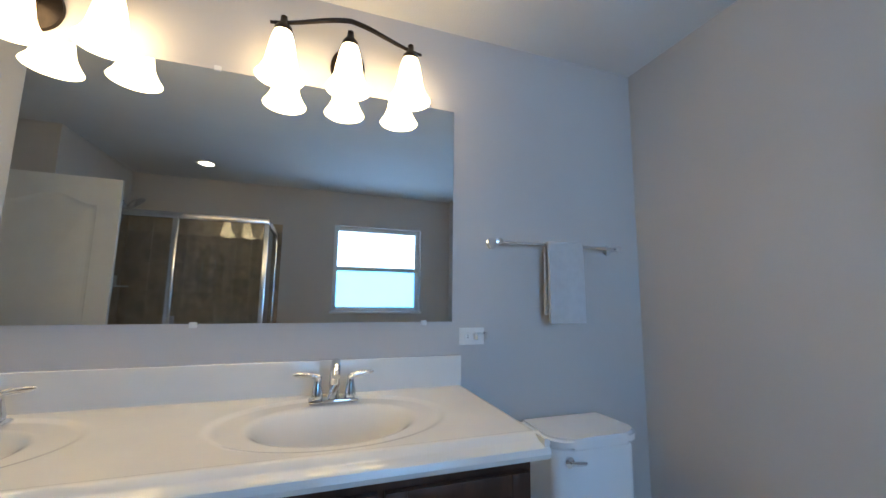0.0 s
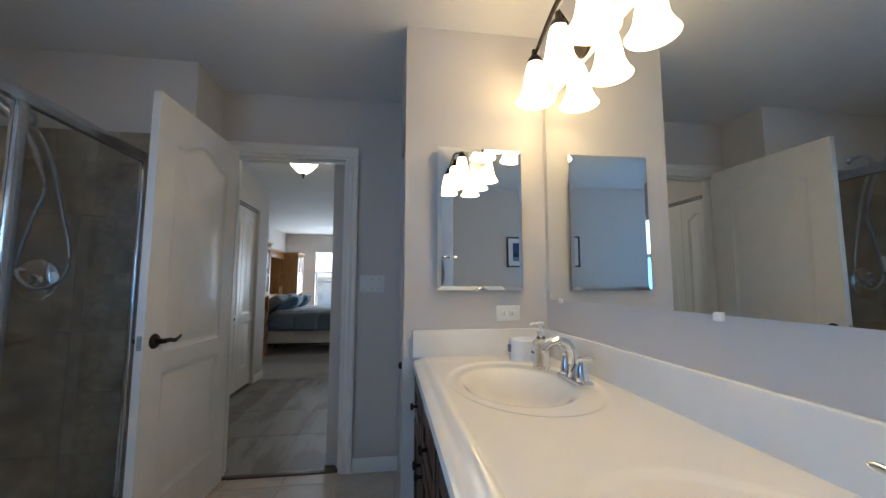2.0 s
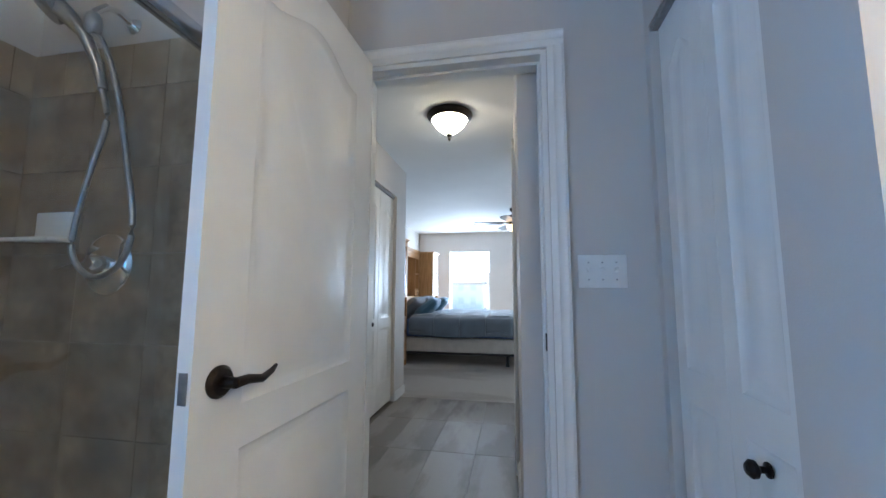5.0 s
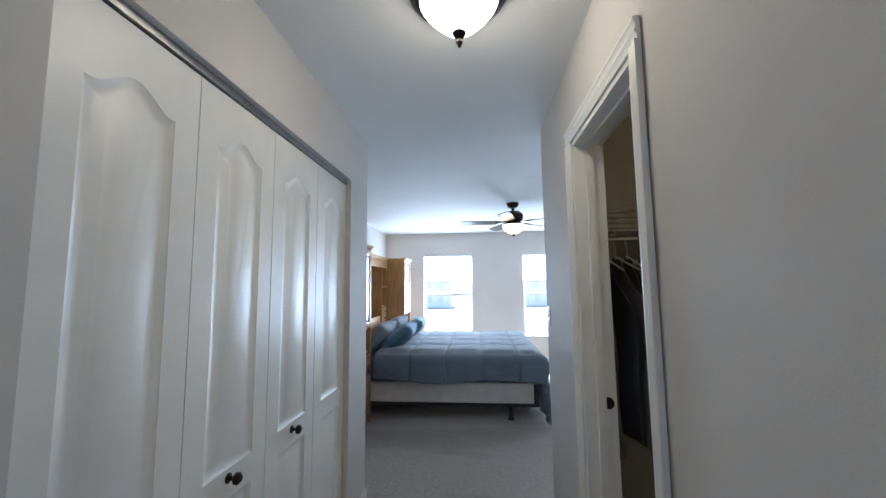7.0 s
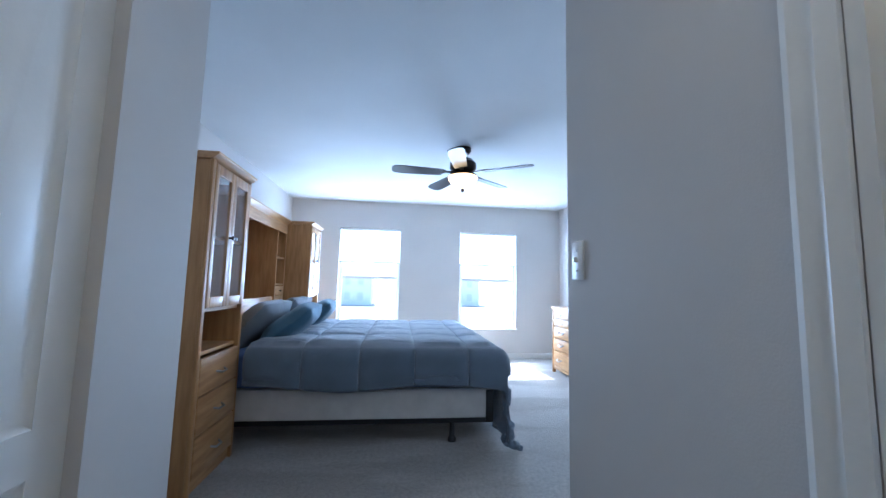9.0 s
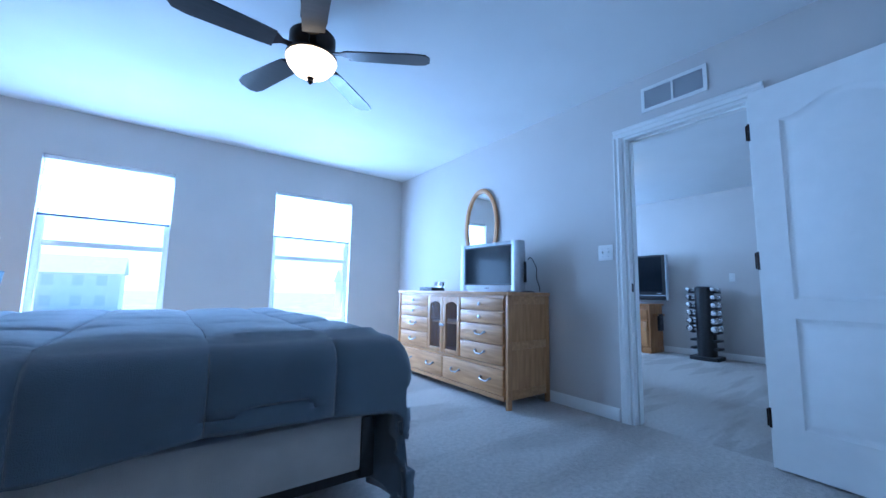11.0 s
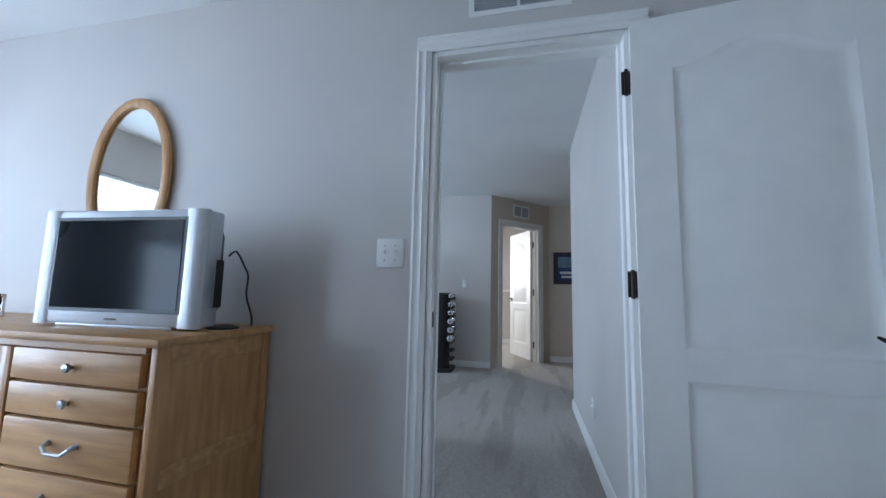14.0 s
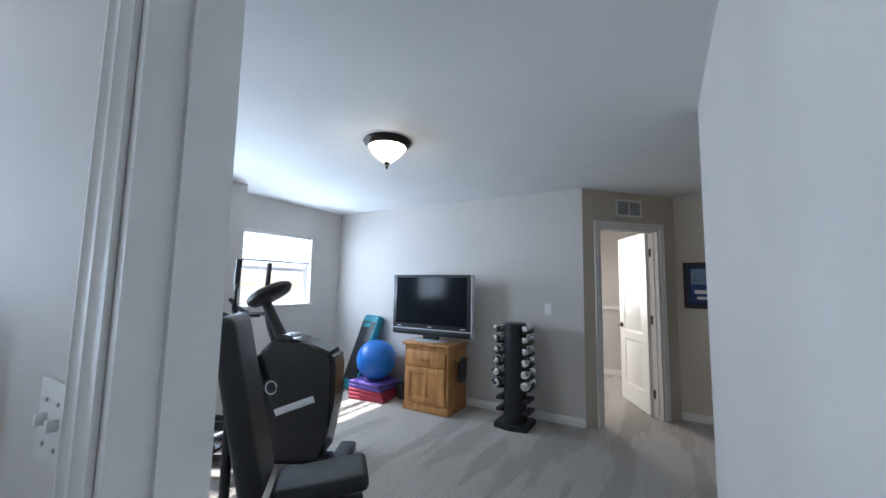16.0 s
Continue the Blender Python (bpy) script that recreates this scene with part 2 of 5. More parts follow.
def wall(name, axis, lo, hi, a, b, holes=(), top=2.44, mat=None, label="greige painted wall"):
    """A wall between lo and hi of its thickness axis, from a to b along the other one; holes: (a, b, z0, z1)."""
    bm = bmesh.new()

    def blk(p, q, z0, z1):
        if q - p > 1e-4 and z1 - z0 > 1e-4:
            if axis == "x":
                box(bm, lo, p, z0, hi, q, z1)
            else:
                box(bm, p, lo, z0, q, hi, z1)
    at = a
    for p, q, z0, z1 in sorted(holes):
        blk(at, p, 0, top)
        blk(p, q, 0, z0)
        blk(p, q, z1, top)
        at = q
    blk(at, b, 0, top)
    return structure(name, bm, mat or WALL, label)


# ---- shell ----
H = 2.44
WN = (0.47, 2.01)
wall("wall_bath_east", "x", 3.955, 4.17, -0.795, 2.38)
wall("wall_bath_south", "y", -0.795, -0.675, 0.86, 4.17)
wall("wall_bath_west", "x", 0.86, 0.98, -0.675, 3.30, [(-0.30, 0.74, 1.04, 2.04)])
wall("wall_shower_end", "y", 2.73, 2.85, 0.98, 2.11)
wall("wall_bath_jog", "x", 1.99, 2.11, 2.85, 3.06)
wall("wall_vanity_end", "y", 2.26, 2.38, 3.27, 3.955)
wall("wall_linen", "x", 3.27, 3.39, 2.38, 3.06, [(2.46, 3.02, 0, 2.05)])
wall("wall_linen_back", "x", 3.95, 4.05, 2.38, 3.06)
wall("wall_bath_north", "y", 3.06, 3.18, 0.98, 4.9, [(2.18, 2.915, 0, 2.03)])
wall("wall_hall_west", "x", 1.48, 1.60, 3.18, 5.72, [(3.73, 5.38, 0, 2.08)])
wall("wall_hall_closet_back", "x", 0.80, 0.90, 3.18, 5.60)
wall("wall_hall_east", "x", 2.81, 2.93, 3.18, 5.59, [(4.165, 4.81, 0, 2.04)])
wall("wall_bed_south_west", "y", 5.60, 5.72, 0.467, 1.48)
wall("wall_bed_south_east", "y", 5.48, 5.59, 2.93, 4.914)
wall("wall_bed_west", "x", 0.467, 0.587, 5.72, 10.40)
wall("wall_bed_north", "y", 10.40, 10.54, 0.467, 5.03, [(1.33, 2.275, *WN), (3.235, 4.17, *WN)])
wall("wall_bed_east", "x", 4.914, 5.03, 3.18, 10.40, [(6.41, 7.16, 0, 2.03)])
wall("wall_loft_south", "y", 6.25, 6.367, 5.03, 7.235)
wall("wall_loft_passage_west", "x", 7.12, 7.235, 3.2, 6.25)
wall("wall_loft_passage_south", "y", 3.08, 3.2, 7.12, 9.76)
wall("wall_loft_north", "y", 10.40, 10.54, 5.03, 7.05, [(5.45, 6.45, 1.12, 2.02)])
wall("wall_loft_jog", "x", 6.93, 7.05, 10.54, 10.90)
wall("wall_loft_north_recess", "y", 10.78, 10.90, 7.05, 8.92, [(7.27, 8.27, 1.12, 2.02)])
wall("wall_loft_east", "x", 8.80, 8.92, 7.28, 10.78)
wall("wall_passage_east", "x", 9.64, 9.76, 3.2, 6.44, mat=WALL_TAN, label="tan painted wall")
diag = wall("wall_loft_diagonal", "y", 0, 0.12, 0, 1.188, [(0.20, 0.96, 0, 2.04)], mat=WALL_TAN, label="tan painted diagonal wall")
DIAG = pose(8.80, 7.28, 0, 0, 0, -45)
diag.matrix_world = DIAG
wall("wall_far_room_north", "y", 9.3, 9.42, 8.92, 11.6, label="pale wall of the room beyond")
wall("wall_far_room_east", "x", 11.5, 11.62, 5.2, 9.3, [(7.9, 9.0, 0.9, 2.0)], label="pale wall of the room beyond")
wall("wall_far_room_south", "y", 5.1, 5.2, 9.76, 11.6, label="pale wall of the room beyond")
structure("ceiling", boxes((0.4, -0.9, H, 11.7, 10.54, H + 0.12), (6.93, 10.54, H, 9.0, 10.9, H + 0.12)), CEIL, "flat white painted ceiling")
structure("floor", boxes((0.4, -0.9, -0.14, 11.7, 11.0, -0.02)), GROUT, "grey mortar bed under the tiles")
structure("carpet_bedroom", boxes((0.587, 5.56, -0.02, 4.97, 10.40, 0.0)), CARPET, "beige cut-pile carpet with vacuum streaks")
structure("carpet_loft", boxes((4.97, 3.2, -0.02, 11.5, 10.78, 0.0)), CARPET_LOFT, "beige cut-pile carpet with vacuum streaks")
structure("carpet_closet", boxes((2.865, 3.18, -0.02, 4.914, 5.48, 0.0)), CARPET, "beige closet carpet")
structure("ground", boxes((-300, -300, -3.2, 300, 400, -3.0)), material("pale gravel and dry lawn", (0.42, 0.42, 0.36), 0.95, vary=0.4, scale=0.5), "pale dry ground far below the windows")


def baseboard(x0, y0, x1, y1):
    bm = bmesh.new()
    d = Vector((x1 - x0, y1 - y0, 0))
    prism(bm, [(0, 0), (0.014, 0), (0.014, 0.07), (0.006, 0.085), (0, 0.085)], "x", 0, d.length)
    ob = structure("baseboard", bm, TRIM, "white painted baseboard")
    ob.matrix_world = pose(x0, y0, 0, 0, 0, math.degrees(math.atan2(d.y, d.x)))


for row in ((3.27, 3.06, 2.985, 3.06), (4.914, 10.40, 0.587, 10.40), (4.914, 7.25, 4.914, 10.40), (4.914, 5.59, 4.914, 6.33), (1.60, 5.72, 1.60, 5.40),
            (1.60, 3.70, 1.60, 3.18), (2.81, 4.885, 2.81, 5.59), (2.81, 3.18, 2.81, 4.09), (0.587, 10.4, 0.587, 5.72), (2.81, 5.59, 4.914, 5.59),
            (5.03, 6.367, 7.235, 6.367), (8.80, 7.28, 8.80, 10.78), (9.64, 3.2, 9.64, 6.44), (8.80, 10.78, 7.05, 10.78), (7.05, 10.40, 5.03, 10.40),
            (0.98, -0.675, 3.955, -0.675), (3.955, -0.675, 3.955, 0.32), (0.587, 5.72, 1.60, 5.72), (11.5, 9.3, 8.92, 9.3), (11.5, 5.2, 11.5, 9.3)):
    baseboard(*row)


# ---- doors and casings ----
def casing(name, m, w, h, depth, sides=(True, True)):
    """A lined door opening of w by h in a wall of that depth; local y runs from the near face into the wall."""
    ob = thing(name, m, "white moulded door frame", "door frame")
    tagged(ob, kind="structure")
    part("jamb", boxes((-0.004, -0.004, 0, 0.016, depth + 0.004, h)), TRIM, ob)
    part("jamb", boxes((w - 0.016, -0.004, 0, w + 0.004, depth + 0.004, h)), TRIM, ob)
    part("head_jamb", boxes((0.016, -0.004, h - 0.016, w - 0.016, depth + 0.004, h + 0.004)), TRIM, ob)
    for x0, x1 in ((0.016, 0.027), (w - 0.027, w - 0.016)):
        part("door_stop", boxes((x0, 0.045, 0, x1, 0.08, h - 0.016)), TRIM, ob)
    part("door_stop", boxes((0.027, 0.045, h - 0.027, w - 0.027, 0.08, h - 0.016)), TRIM, ob)
    prof = [(0, 0), (0.062, 0), (0.062, 0.017), (0.052, 0.019), (0.044, 0.013), (0.030, 0.013), (0.022, 0.016), (0.012, 0.010), (0, 0.008)]
    for face, on in zip((-0.004, depth + 0.004), sides):
        if not on:
            continue
        s = -1 if face < 0 else 1
        for side in (0, 1):
            bm = bmesh.new()
            poly = [((-0.006 - u) if side == 0 else (w + 0.006 + u), face + s * v) for u, v in prof]
            prism(bm, poly, "z", 0, h + 0.006)
            part("casing", bm, TRIM, ob)
        bm = bmesh.new()
        prism(bm, [(face + s * v, h + 0.006 + u) for u, v in prof], "x", -0.068, w + 0.068)
        part("casing", bm, TRIM, ob)
    return ob


def arch_top(x0, x1, z, rise, n=20):
    return [(x0 + (x1 - x0) * i / n, z + rise * max(0.0, math.sin(math.pi * min(1, max(0, (i / n - 0.08) / 0.84)))) ** 1.6) for i in range(n + 1)]


def leaf(name, m, w, h, label, t=0.035, margin=0.13, rise=0.07, split=0.86, faces=(0, 1), category="door"):
    """A two-panel arch-top moulded door; local x along its width from the hinge, y its thickness."""
    ob = thing(name, m, label, category)
    tagged(ob, kind="structure" if category == "door" else "")
    bm = boxes((0, 0.009, 0, w, t - 0.009, h))
    z0, z1, z2, z3 = 0.22, split - 0.095, split, h - 0.13 - rise
    for y0, y1 in ((0.0, 0.009), (t - 0.009, t)):
        box(bm, 0, y0, 0, margin, y1, h)
        box(bm, w - margin, y0, 0, w, y1, h)
        box(bm, margin, y0, 0, w - margin, y1, z0)
        box(bm, margin, y0, z1, w - margin, y1, z2)
        prism(bm, [(margin, h)] + arch_top(margin, w - margin, z3, rise) + [(w - margin, h)], "y", y0, y1)
    body = part("leaf", bm, TRIM, ob)
    for s, yb, yf in ((0, 0.0086, 0.001), (1, t - 0.0086, t - 0.001)):
        for a, b, rr in ((z0, z1, 0), (z2, z3, rise)):
            bm = bmesh.new()
            i, k = 0.014, 0.052

            def outline(d):
                topline = arch_top(margin + d, w - margin - d, b - d, rr) if rr else [(margin + d, b - d), (w - margin - d, b - d)]
                return [(w - margin - d, a + d), (margin + d, a + d)] + topline
            rows = [[bm.verts.new((u, y, v)) for u, v in outline(d)] for d, y in ((0, (yb + yf) / 2 if s == 2 else (0.001 if s == 0 else t - 0.001)), (i, yb), (k * 0.6, yb), (k, yf))]
            for p, q in zip(rows, rows[1:]):
                for e in range(len(p)):
                    bm.faces.new((p[e], p[(e + 1) % len(p)], q[(e + 1) % len(q)], q[e]))
            bm.faces.new(rows[-1])
            part("panel", bm, TRIM, body)
    return ob


def lever(ob, x, z, y, out, toward):
    """A dark lever handle; out: -1 or 1 along y, toward: which way the lever points along x."""
    bm = lathe(bmesh.new(), [(0.0, 0), (0.033, 0.0), (0.033, 0.004 * out), (0.026, 0.012 * out), (0.012, 0.014 * out), (0.011, 0.045 * out), (0, 0.05 * out)], x, y, z, "y")
    tube(bm, [(x, y + 0.042 * out, z), (x + 0.03 * toward, y + 0.046 * out, z + 0.002), (x + 0.07 * toward, y + 0.046 * out, z - 0.006),
              (x + 0.10 * toward, y + 0.046 * out, z + 0.004), (x + 0.118 * toward, y + 0.044 * out, z + 0.014)], [0.011, 0.010, 0.009, 0.007, 0.004])
    return part("door_handle", bm, BRONZE, ob, "dark bronze lever handle")


def hinge(ob, x, y, z):
    bm = boxes((x - 0.016, y - 0.003, z - 0.045, x + 0.016, y + 0.003, z + 0.045), r=0.002)
    lathe(bm, [(0.007, -0.05), (0.007, 0.05)], x, y - 0.004, z, n=12)
    part("hinge", bm, BRONZE, ob, "dark bronze hinge")


def strike(ob, x0, x1, y, z):
    part("strike_plate", boxes((x0, y - 0.013, z - 0.03, x1, y + 0.013, z + 0.03), r=0.001), BRONZE, ob)


door_frame = casing("door_frame_1", pose(2.18, 3.06, 0), 0.735, 2.03, 0.12)
strike(door_frame, 0.715, 0.720, 0.03, 0.93)
ob = leaf("door_1", pose(2.191, 3.05, 0.01, 0, 0, -93.2), 0.755, 2.03, "white two-panel arched door standing open into the bathroom")
lever(ob, 0.69, 0.92, 0.035, 1, -1)
lever(ob, 0.69, 0.92, 0.0, -1, -1)
part("latch", boxes((0.754, 0.008, 0.89, 0.757, 0.027, 0.95)), PEWTER, ob)
door_frame = casing("door_frame_2", pose(4.914, 7.16, 0, 0, 0, -90), 0.75, 2.03, 0.116)
strike(door_frame, 0.012, 0.017, 0.03, 0.93)
for z in (0.25, 1.08, 1.82):
    hinge(door_frame, 0.737, -0.005, z)
ob = leaf("door_2", pose(4.882, 6.412, 0.01, 0, 0, -97.3), 0.75, 2.03, "white two-panel arched door standing open against the bedroom wall")
lever(ob, 0.69, 0.92, 0.0, -1, -1)
lever(ob, 0.69, 0.92, 0.035, 1, -1)
door_frame = casing("door_frame_3", pose(2.81, 4.81, 0, 0, 0, -90), 0.645, 2.04, 0.12)
part("strike_plate", lathe(bmesh.new(), [(0, 0), (0.024, 0), (0.022, 0.008), (0, 0.01)], 0.016, 0.09, 0.93, "x"), BRONZE, door_frame)
door_frame = casing("door_frame_4", DIAG @ pose(0.20, 0, 0), 0.76, 2.04, 0.12)
ob = leaf("door_4", DIAG @ pose(0.942, 0.125, 0.01, 0, 0, 72), 0.74, 2.03, "white two-panel door standing open into the far room")
lever(ob, 0.68, 0.92, 0.035, 1, -1)
for z in (0.25, 1.05, 1.80):
    hinge(door_frame, 0.742, 0.10, z)


def round_knob(ob, x, y, z, out):
    part("knob", lathe(bmesh.new(), [(0, 0), (0.016, 0), (0.016, 0.003 * out), (0.007, 0.006 * out), (0.007, 0.018 * out), (0.018, 0.026 * out), (0.019, 0.034 * out), (0.012, 0.042 * out), (0, 0.044 * out)],
         x, y, z, "y"), BRONZE, ob, "dark bronze knob")


for i in range(4):
    ob = leaf("bifold_door", pose(1.565, 3.735 + 0.4125 * i, 0.02, 0, 0, 90), 0.409, 2.03, "white arched bifold closet door leaf", t=0.03, margin=0.085, rise=0.05, split=0.82, category="closet door")
    tagged(ob, group="bifold closet doors")
    if i in (1, 2):
        round_knob(ob, 0.2, 0.0, 0.79, -1)
structure("bifold_track", boxes((1.53, 3.73, 2.055, 1.575, 5.38, 2.08)), PEWTER, "grey metal closet door track")
ob = leaf("linen_door", pose(3.30, 3.015, 0.02, 0, 0, -90), 0.275, 2.01, "white arched bifold linen closet door leaf", t=0.03, margin=0.06, rise=0.045, category="closet door")
ob = leaf("linen_door", pose(3.30, 2.738, 0.02, 0, 0, -90), 0.275, 2.01, "white arched bifold linen closet door leaf", t=0.03, margin=0.06, rise=0.045, category="closet door")
round_knob(ob, 0.135, 0.0, 0.725, -1)
structure("linen_track", boxes((3.275, 2.46, 2.03, 3.31, 3.02, 2.05)), PEWTER, "grey metal closet door track")


# ---- windows ----
def window(name, m, w, z0, z1, shade_to, label, lower=None):
    """A single-hung window; local x across, y outwards from the wall's inner face."""
    ob = tagged(thing(name, m, label, "window"), kind="structure")
    for a in (0, w - 0.05):
        part("window_frame", boxes((a, 0.07, z0, a + 0.05, 0.13, z1), r=0.004), WHITE_PLASTIC, ob)
    for a in (z0, z1 - 0.05):
        part("window_frame", boxes((0.05, 0.07, a, w - 0.05, 0.13, a + 0.05), r=0.004), WHITE_PLASTIC, ob)
    mid = (z0 + z1) / 2
    part("meeting_rail", boxes((0.05, 0.075, mid - 0.025, w - 0.05, 0.12, mid + 0.025), r=0.004), WHITE_PLASTIC, ob)
    for a, b, mt in ((z0 + 0.05, mid - 0.025, lower or GLASS), (mid + 0.025, z1 - 0.05, GLASS)):
        pane = part("pane", boxes((0.05, 0.098, a, w - 0.05, 0.103, b)), mt, ob)
        pane.visible_shadow = False
    part("window_sill", boxes((-0.02, -0.03, z0 - 0.022, w + 0.02, 0.08, z0 + 0.003), r=0.006), TRIM, ob)
    if shade_to:
        bm = bmesh.new()
        k = int((z1 - shade_to) / 0.02)
        prism(bm, [(0.025 + (0.008 if i % 2 else 0), shade_to + (z1 - 0.03 - shade_to) * i / k) for i in range(k + 1)]
              + [(0.029 + (0.008 if i % 2 else 0), shade_to + (z1 - 0.03 - shade_to) * i / k) for i in range(k, -1, -1)], "x", 0.012, w - 0.012)
        sh = part("pleated_shade", bm, BLIND, ob, "white pleated shade drawn half down")
        sh.visible_shadow = False
        part("shade_rail", boxes((0.01, 0.018, shade_to - 0.02, w - 0.01, 0.045, shade_to), r=0.003), SHADE_RAIL, ob)
        part("shade_rail", boxes((0.01, 0.012, z1 - 0.035, w - 0.01, 0.05, z1 - 0.002), r=0.003), WHITE_PLASTIC, ob)
    return ob


window("window_1", pose(1.33, 10.40, 0), 0.945, *WN, 1.49, "white single-hung bedroom window with half-drawn shade")
window("window_2", pose(3.235, 10.40, 0), 0.935, *WN, 1.49, "white single-hung bedroom window with half-drawn shade")
window("window_3", pose(7.27, 10.78, 0), 1.0, 1.12, 2.02, 1.67, "white loft window with half-drawn shade")
window("window_4", pose(0.98, -0.30, 0, 0, 0, 90), 1.04, 1.04, 2.04, 0, "white bathroom window with obscured lower pane", FROST)
# Added where the camera never sees it, with a lamp lighting the loft.
window("added_window_5", pose(5.45, 10.40, 0), 1.0, 1.12, 2.02, 1.67, "white loft window with half-drawn shade")
# Unseen opening, added to go with the far-room lamp.
window("added_window_6", pose(11.5, 9.0, 0, 0, 0, -90), 1.1, 0.9, 2.0, 0, "unseen white window added to the room beyond")


# ---- bathroom ----
def at(x=0, y=0, z=0, rz=0):
    return pose(x, y, z, 0, 0, rz)


def vanity_unit(y0, y1, kind):
    ob = thing("vanity_cabinet", at(3.34, y0, 0), "dark cherry bathroom vanity cabinet with black knobs", "cabinet", "vanity units")
    w = y1 - y0
    part("body", boxes((0.0, 0.0, 0.10, 0.60, w, 0.69), (0.0, 0.0, 0.69, 0.02, w, 0.80), (0.02, 0.0, 0.69, 0.60, 0.015, 0.80), (0.02, w - 0.015, 0.69, 0.60, w, 0.80)), ESPRESSO, ob)
    part("toe_kick", boxes((0.06, 0.0, 0.0, 0.58, w, 0.10)), ESPRESSO, ob)

    def front(name, a, b, z0, z1, knob):
        bm = bmesh.new()
        f = 0.05
        box(bm, -0.012, a, z0, -0.002, b, z1)
        for r in ((a, a + f, z0, z1), (b - f, b, z0, z1), (a + f, b - f, z0, z0 + f), (a + f, b - f, z1 - f, z1)):
            box(bm, -0.020, r[0], r[2], -0.012, r[1], r[3], r=0.002)
        d = part(name, bm, ESPRESSO, ob)
        part("knob", lathe(bmesh.new(), [(0, 0), (0.006, 0), (0.006, -0.014), (0.015, -0.020), (0.013, -0.028), (0, -0.030)], -0.020, knob[0], knob[1], "x", 16), BRONZE, d, "black knob")
    if kind == "drawers":
        for z0, z1 in ((0.60, 0.78), (0.37, 0.58), (0.13, 0.35)):
            front("drawer", 0.012, w - 0.012, z0, z1, (w / 2, (z0 + z1) / 2))
    else:
        h = w / 2
        front("drawer", 0.012, h - 0.008, 0.62, 0.78, (h / 2, 0.70))
        front("drawer", h + 0.008, w - 0.012, 0.62, 0.78, (h * 1.5, 0.70))
        front("cabinet_door", 0.012, h - 0.008, 0.13, 0.60, (h - 0.04, 0.55))
        front("cabinet_door", h + 0.008, w - 0.012, 0.13, 0.60, (h + 0.04, 0.55))
    return ob


vanity_unit(0.36, 1.13, "doors")
vanity_unit(1.135, 1.465, "drawers")
vanity_unit(1.47, 2.255, "doors")


def countertop():
    ob = thing("countertop", at(0, 0, 0), "cream cultured marble vanity top with two moulded basins", "countertop")
    x0, x1, y0, y1, z = 3.385, 3.95, 0.33, 2.255, 0.855
    nx, ny = 90, 260
    bm = bmesh.new()

    def height(x, y):
        h = 0.0
        for cy in (0.835, 1.775):
            r = math.hypot((x - 3.63) / 0.185, (y - cy) / 0.24)
            ro = math.hypot((x - 3.645) / 0.235, (y - cy) / 0.325)
            k = max(0.0, min(1.0, (1.06 - ro) / 0.10))
            h -= 0.006 * k * k * (3 - 2 * k)
            k = max(0.0, min(1.0, (1.03 - r) / 0.62))
            h -= 0.125 * k * k * (3 - 2 * k)
        return h
    grid = [[bm.verts.new((x0 + (x1 - x0) * i / nx, y0 + (y1 - y0) * j / ny, z + height(x0 + (x1 - x0) * i / nx, y0 + (y1 - y0) * j / ny))) for j in range(ny + 1)] for i in range(nx + 1)]
    for i in range(nx):
        for j in range(ny):
            bm.faces.new((grid[i][j], grid[i + 1][j], grid[i + 1][j + 1], grid[i][j + 1]))
    top = part("basin_top", bm, MARBLE, ob)
    for cy in (0.835, 1.775):
        part("drain", lathe(bmesh.new(), [(0.0, 0.004), (0.016, 0.004), (0.022, 0.002), (0.022, -0.004)], 3.63, cy, z - 0.128), CHROME, top, "chrome drain")
    prof = [(3.385, z), (3.376, z + 0.003), (3.362, z + 0.001), (3.350, z - 0.010), (3.340, z - 0.014), (3.328, z - 0.015), (3.316, z - 0.022), (3.311, z - 0.036), (3.318, z - 0.050), (3.330, z - 0.054), (3.385, z - 0.054)]
    bm = bmesh.new()
    prism(bm, prof, "y", 0.315, 2.255)
    part("front_edge", bm, MARBLE, ob)
    bm = bmesh.new()
    prism(bm, [(0.33, z), (0.32, z - 0.002), (0.312, z - 0.012), (0.317, z - 0.020), (0.310, z - 0.030), (0.314, z - 0.048), (0.33, z - 0.052)], "x", 3.318, 3.95)
    part("side_edge", bm, MARBLE, ob)
    part("backsplash", boxes((3.930, 0.32, z - 0.002, 3.953, 2.255, 0.975), r=0.004), MARBLE, ob)
    part("backsplash", boxes((3.31, 2.236, z - 0.002, 3.929, 2.258, 0.975), r=0.004), MARBLE, ob)


countertop()


def faucet(y):
    ob = thing("faucet", at(3.83, y, 0.853), "polished chrome two-handle basin faucet", "faucet", "basin faucets")
    bm = bmesh.new()
    box(bm, -0.028, -0.082, 0, 0.028, 0.082, 0.014, r=0.006)
    part("base", bm, CHROME, ob)
    part("spout", tube(bmesh.new(), [(0, 0, 0.01), (0, 0, 0.06), (-0.004, 0, 0.10), (-0.022, 0, 0.128), (-0.05, 0, 0.138), (-0.085, 0, 0.128), (-0.11, 0, 0.104)],
         [0.022, 0.019, 0.017, 0.016, 0.015, 0.014, 0.013], 16), CHROME, ob)
    for s in (-1, 1):
        h = part("handle", lathe(bmesh.new(), [(0.021, 0.01), (0.020, 0.03), (0.014, 0.06), (0.012, 0.075), (0.013, 0.085), (0, 0.09)], 0, s * 0.055, 0, n=18), CHROME, ob)
        part("lever", tube(bmesh.new(), [(0, s * 0.05, 0.084), (0, s * 0.085, 0.090), (0, s * 0.125, 0.094), (0, s * 0.135, 0.095)], [0.008, 0.009, 0.007, 0.003], 10), CHROME, h)
    return ob


